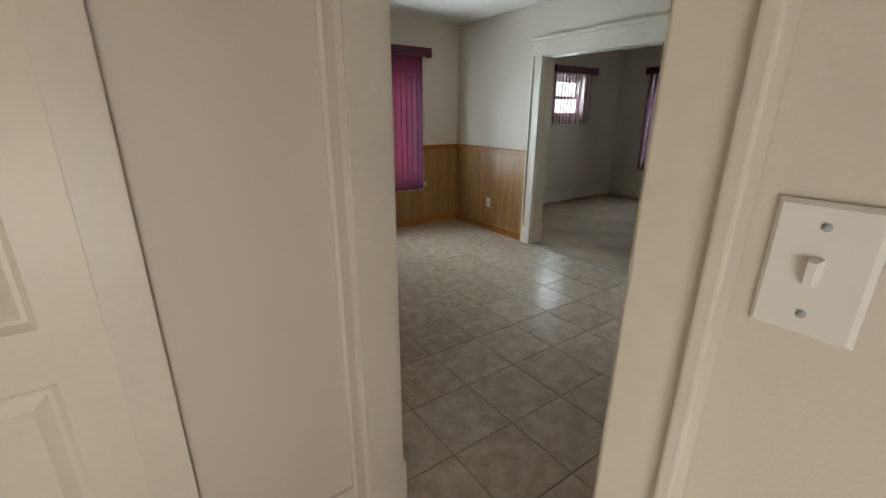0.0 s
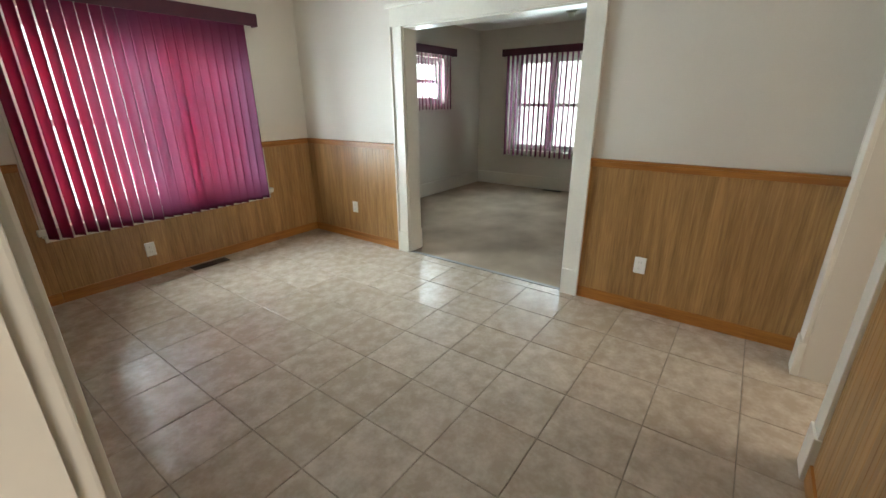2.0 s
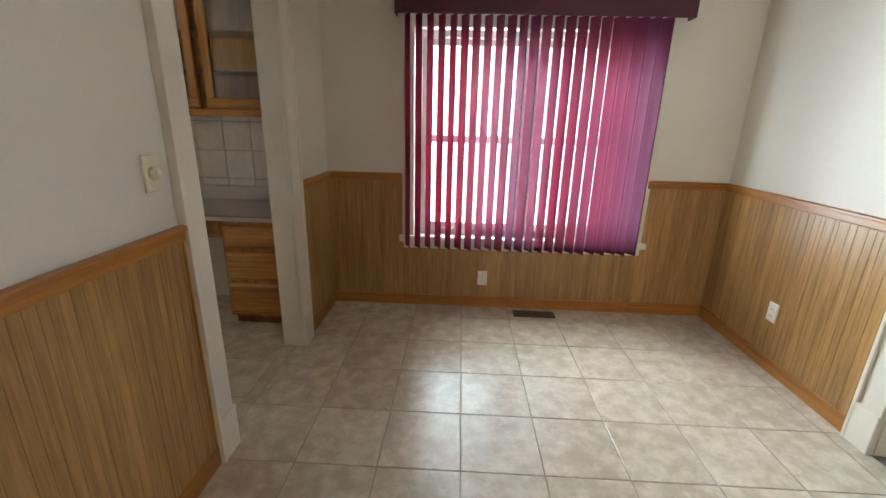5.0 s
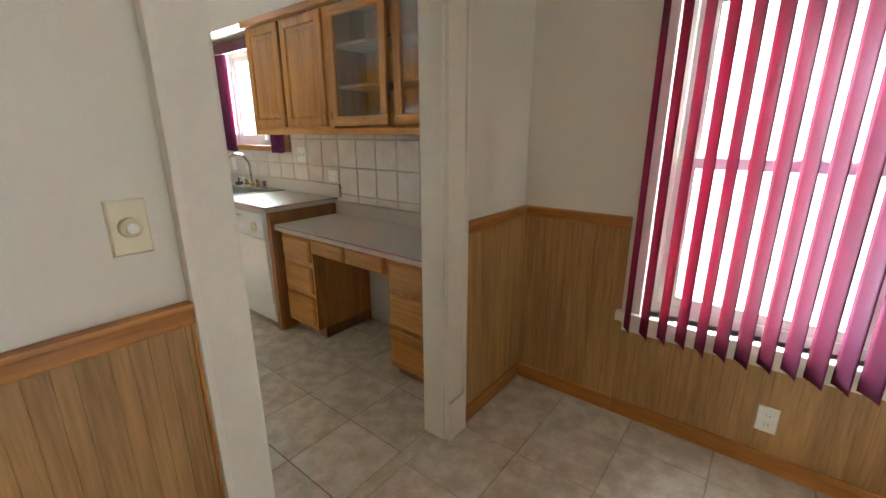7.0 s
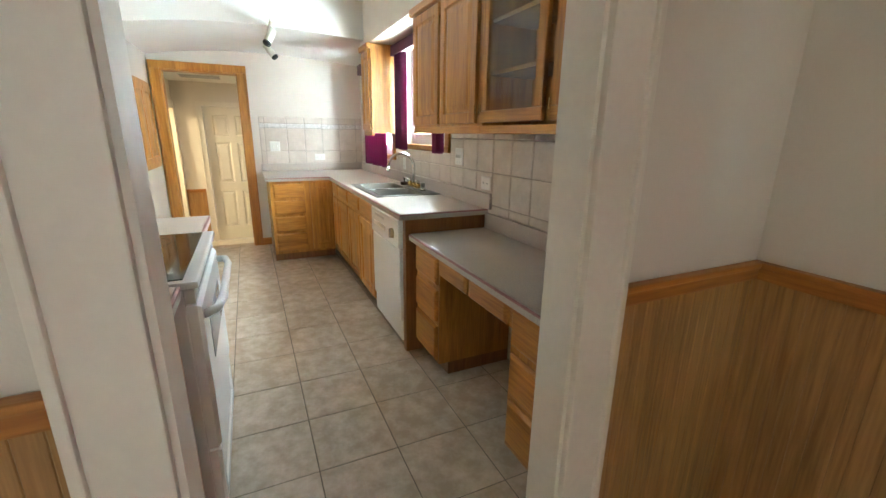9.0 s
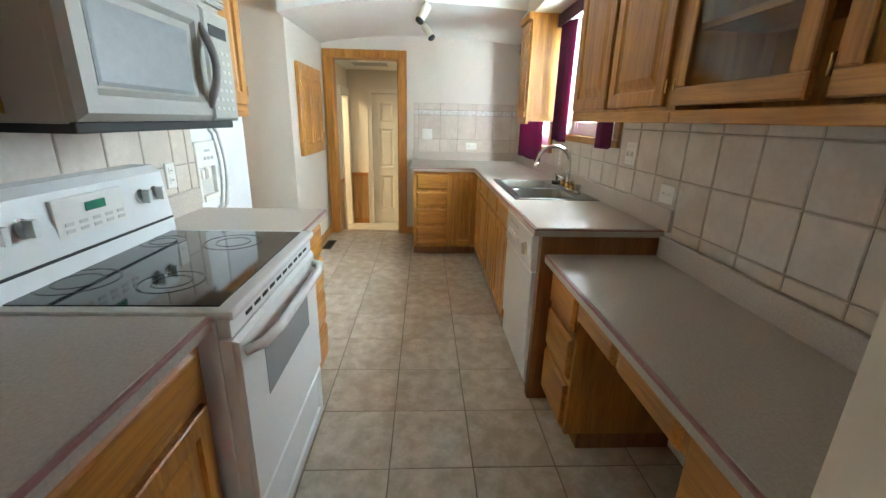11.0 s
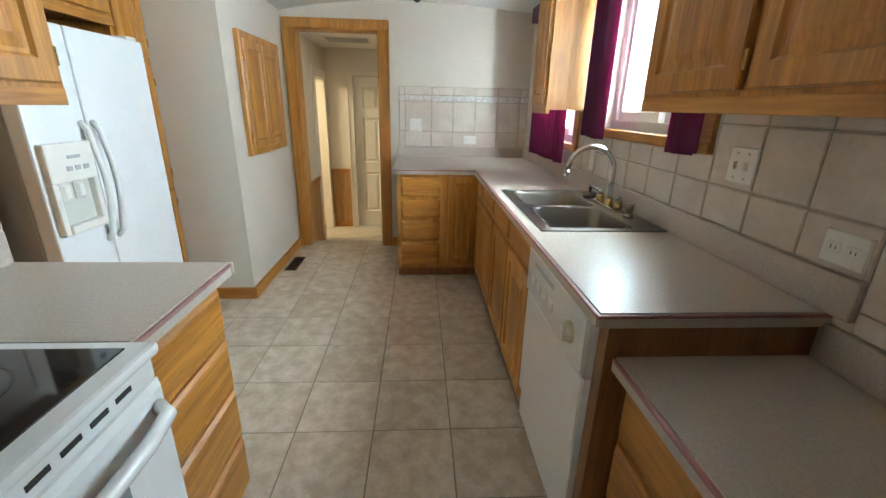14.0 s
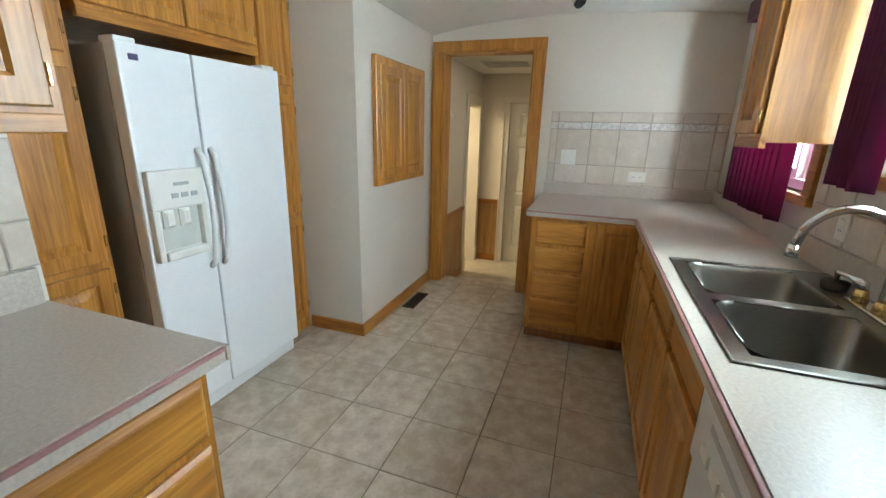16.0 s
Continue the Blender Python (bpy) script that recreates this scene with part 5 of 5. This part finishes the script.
# ---- ceiling lights and hall details ----
def track_light(x, y):
    zc = gable(y)
    t = thing("track_light", x, y, zc, "cream ceiling track light with swivelling spots", "ceiling light")
    part("track", B(x - 0.02, x + 0.9, y - 0.018, y + 0.018, zc - 0.03, zc, bevel=0.003), SPOT, t)
    for dx, a in ((0.06, 40), (0.75, -30)):
        s = part("stem", smooth(cyl(bmesh.new(), (x + dx, y, zc - 0.03), (x + dx, y, zc - 0.09), 0.009)), SPOT, t)
        p = Vector((x + dx, y, zc - 0.08))
        d = Vector((0.35, math.sin(radians(a)) * 0.8, -0.75)).normalized()
        part("spot_can", smooth(cyl(bmesh.new(), p - d * 0.03, p + d * 0.10, 0.03, 0.033, 24)), SPOT, s, "cream lamp can")
        part("spot_mouth", smooth(cyl(bmesh.new(), p + d * 0.1, p + d * 0.115, 0.034, 0.03, 24)), SHADOW, s, "dark lamp mouth")


track_light(-3.33, 3.50)
lt = thing("ceiling_light", 6.4, 2.85, H - 0.08, "small round ceiling light fitting", "ceiling light")
part("canopy", smooth(cyl(bmesh.new(), (6.4, 2.85, H - 0.025), (6.4, 2.85, H), 0.06, 0.07, 28)), SPOT, lt)
part("socket", smooth(cyl(bmesh.new(), (6.4, 2.85, H - 0.08), (6.4, 2.85, H - 0.025), 0.03, 0.045, 24)), SPOT, lt)
vt = thing("ceiling_vent", -5.3, 2.75, 2.08, "white slatted ceiling vent in the back hall", "ceiling vent")
part("frame", B(-5.45, -5.15, 2.5, 3.0, 2.068, 2.08, bevel=0.003), VINYL, vt)
for i in range(6):
    part("slat", B(-5.43 + i * 0.048, -5.40 + i * 0.048, 2.52, 2.98, 2.06, 2.069), GREYMARK, vt)
hk = thing("coat_hook", -4.75, 2.28, 1.55, "small white coat hook on the hall wall", "hook")
part("hook_bar", smooth(tube(bmesh.new(), [(-4.75, 2.28, 1.56), (-4.75, 2.32, 1.56), (-4.75, 2.345, 1.53), (-4.75, 2.335, 1.51)], 0.006, 8)), PLASTIC, hk)


# ---- tiles, last ----
def floor_tiles(parent, x0, x1, y0, y1, ox, oy, px, py, skip=lambda x, y: False):
    """Ceramic tiles with eased edges; whole ones share one mesh, the cut ones are trimmed to the walls."""
    gap, shared = 0.0045, {}
    i0, i1 = math.floor((x0 - ox) / px), math.ceil((x1 - ox) / px)
    j0, j1 = math.floor((y0 - oy) / py), math.ceil((y1 - oy) / py)
    for i in range(i0, i1):
        for j in range(j0, j1):
            a, b = max(x0, ox + i * px) + gap / 2, min(x1, ox + (i + 1) * px) - gap / 2
            c, d = max(y0, oy + j * py) + gap / 2, min(y1, oy + (j + 1) * py) - gap / 2
            if b - a < 0.02 or d - c < 0.02 or skip((a + b) / 2, (c + d) / 2):
                continue
            key = (round(b - a, 3), round(d - c, 3))
            if key not in shared:
                bm = rings(bmesh.new(), Matrix.Translation((-key[0] / 2, -key[1] / 2, 0)), key[0], key[1], [(0.0, 0.0073), (0.0022, 0.0085)])
                shared[key] = mesh_of("tile", bm, TILE)
            ob = new("tile", shared[key])
            ob.parent = parent
            ob.location = ((a + b) / 2, (c + d) / 2, -0.006 + random.uniform(-0.0006, 0.0006))


fl = bpy.data.objects["floor"]
floor_tiles(fl, WX0 + 0.0075, EX0 + 0.015, SY - 0.15, NY, 1.717, 3.322, 0.348, 0.353)
floor_tiles(fl, FX, WX0 + 0.0075, PF - 0.3, NY, -1.16, 3.367, 0.3535, 0.345, lambda x, y: y < KY - 0.1 and not RX0 - 0.1 < x < RX1 + 0.1)
floor_tiles(fl, -0.9, WX0 + 0.0075, -0.5, 1.27, 1.717, 3.322, 0.348, 0.353)
floor_tiles(fl, FX - 0.15, FX, 2.46, 3.2, -1.16, 3.367, 0.3535, 0.345)


def cut(rect, h):
    """What is left of a rectangle (ua, ub, va, vb) outside the hole h, as up to four rectangles."""
    ua, ub, va, vb = rect
    if ua >= h[1] or ub <= h[0] or va >= h[3] or vb <= h[2]:
        return [rect]
    out = [(ua, ub, va, h[2]), (ua, ub, h[3], vb)]
    lo_, hi_ = max(va, h[2]), min(vb, h[3])
    out += [(ua, h[0], lo_, hi_), (h[1], ub, lo_, hi_)]
    return [q for q in out if q[1] - q[0] > 0.012 and q[3] - q[2] > 0.012]


def wall_tiles(name, m, us, vs, label, holes=(), mats=None):
    """A tiled field in the plane m: joints at the given stops, grout behind, tiles cut round the holes."""
    t = thing(name, *m.translation, label, "wall tiles", kind="structure")
    for va, vb in zip(vs, vs[1:]):
        for ua, ub in zip(us, us[1:]):
            rects = [(ua, ub, va, vb)]
            for hole in holes:
                rects = [q for r in rects for q in cut(r, hole)]
            for a, b, c, d in rects:
                part("grout", rings(bmesh.new(), at(m, a, c), b - a, d - c, [(0.0, 0.003)]), WGROUT, t)
                part("tile", rings(bmesh.new(), at(m, a + 0.0025, c + 0.0025, 0.001), b - a - 0.005, d - c - 0.005, [(0.0, 0.005), (0.004, 0.008)]), (mats or {}).get(round(va, 2), WTILE), t)
    return t


m = plane(-2.70, NY, 0, "-y")
us = [0.0, 0.08] + [-1.227 - 0.2 * k + 2.70 for k in range(6, -10, -1)]
us = sorted(u for u in us if 0 <= u <= 3.30) + [3.30]
us = [us[0]] + [b for a, b in zip(us, us[1:]) if b - a > 0.03]
wall_tiles("wall_tiles_sink", m, us, [1.016, 1.146, 1.346, 1.40], "square beige wall tiles behind the sink", [(0.2, 1.26, 1.24, 1.5), (1.872, 3.4, 1.0, 1.146)])
m = plane(-0.827, NY, 0, "-y")
wall_tiles("wall_tiles_desk", m, [0.0] + [0.2 * k for k in range(1, 8)] + [1.427], [0.89, 0.946, 1.146], "square beige wall tiles above the desk")
m = plane(FX, 3.375, 0, "+x")
wall_tiles("wall_tiles_end", m, [0.0, 0.055, 0.305, 0.51, 0.72, 0.93, 1.14, 1.22], [1.006, 1.151, 1.42, 1.475, 1.55], "beige wall tiles with a pale decorative border", (), {1.42: BORDER})
m = plane(WX0 - 0.003, KY, 0, "+y")
wall_tiles("wall_tiles_range", m, [0.0, 0.052] + [0.052 + 0.2 * k for k in range(1, 9)] + [1.77, 1.835], [1.016, 1.14, 1.345], "square beige wall tiles behind the range")
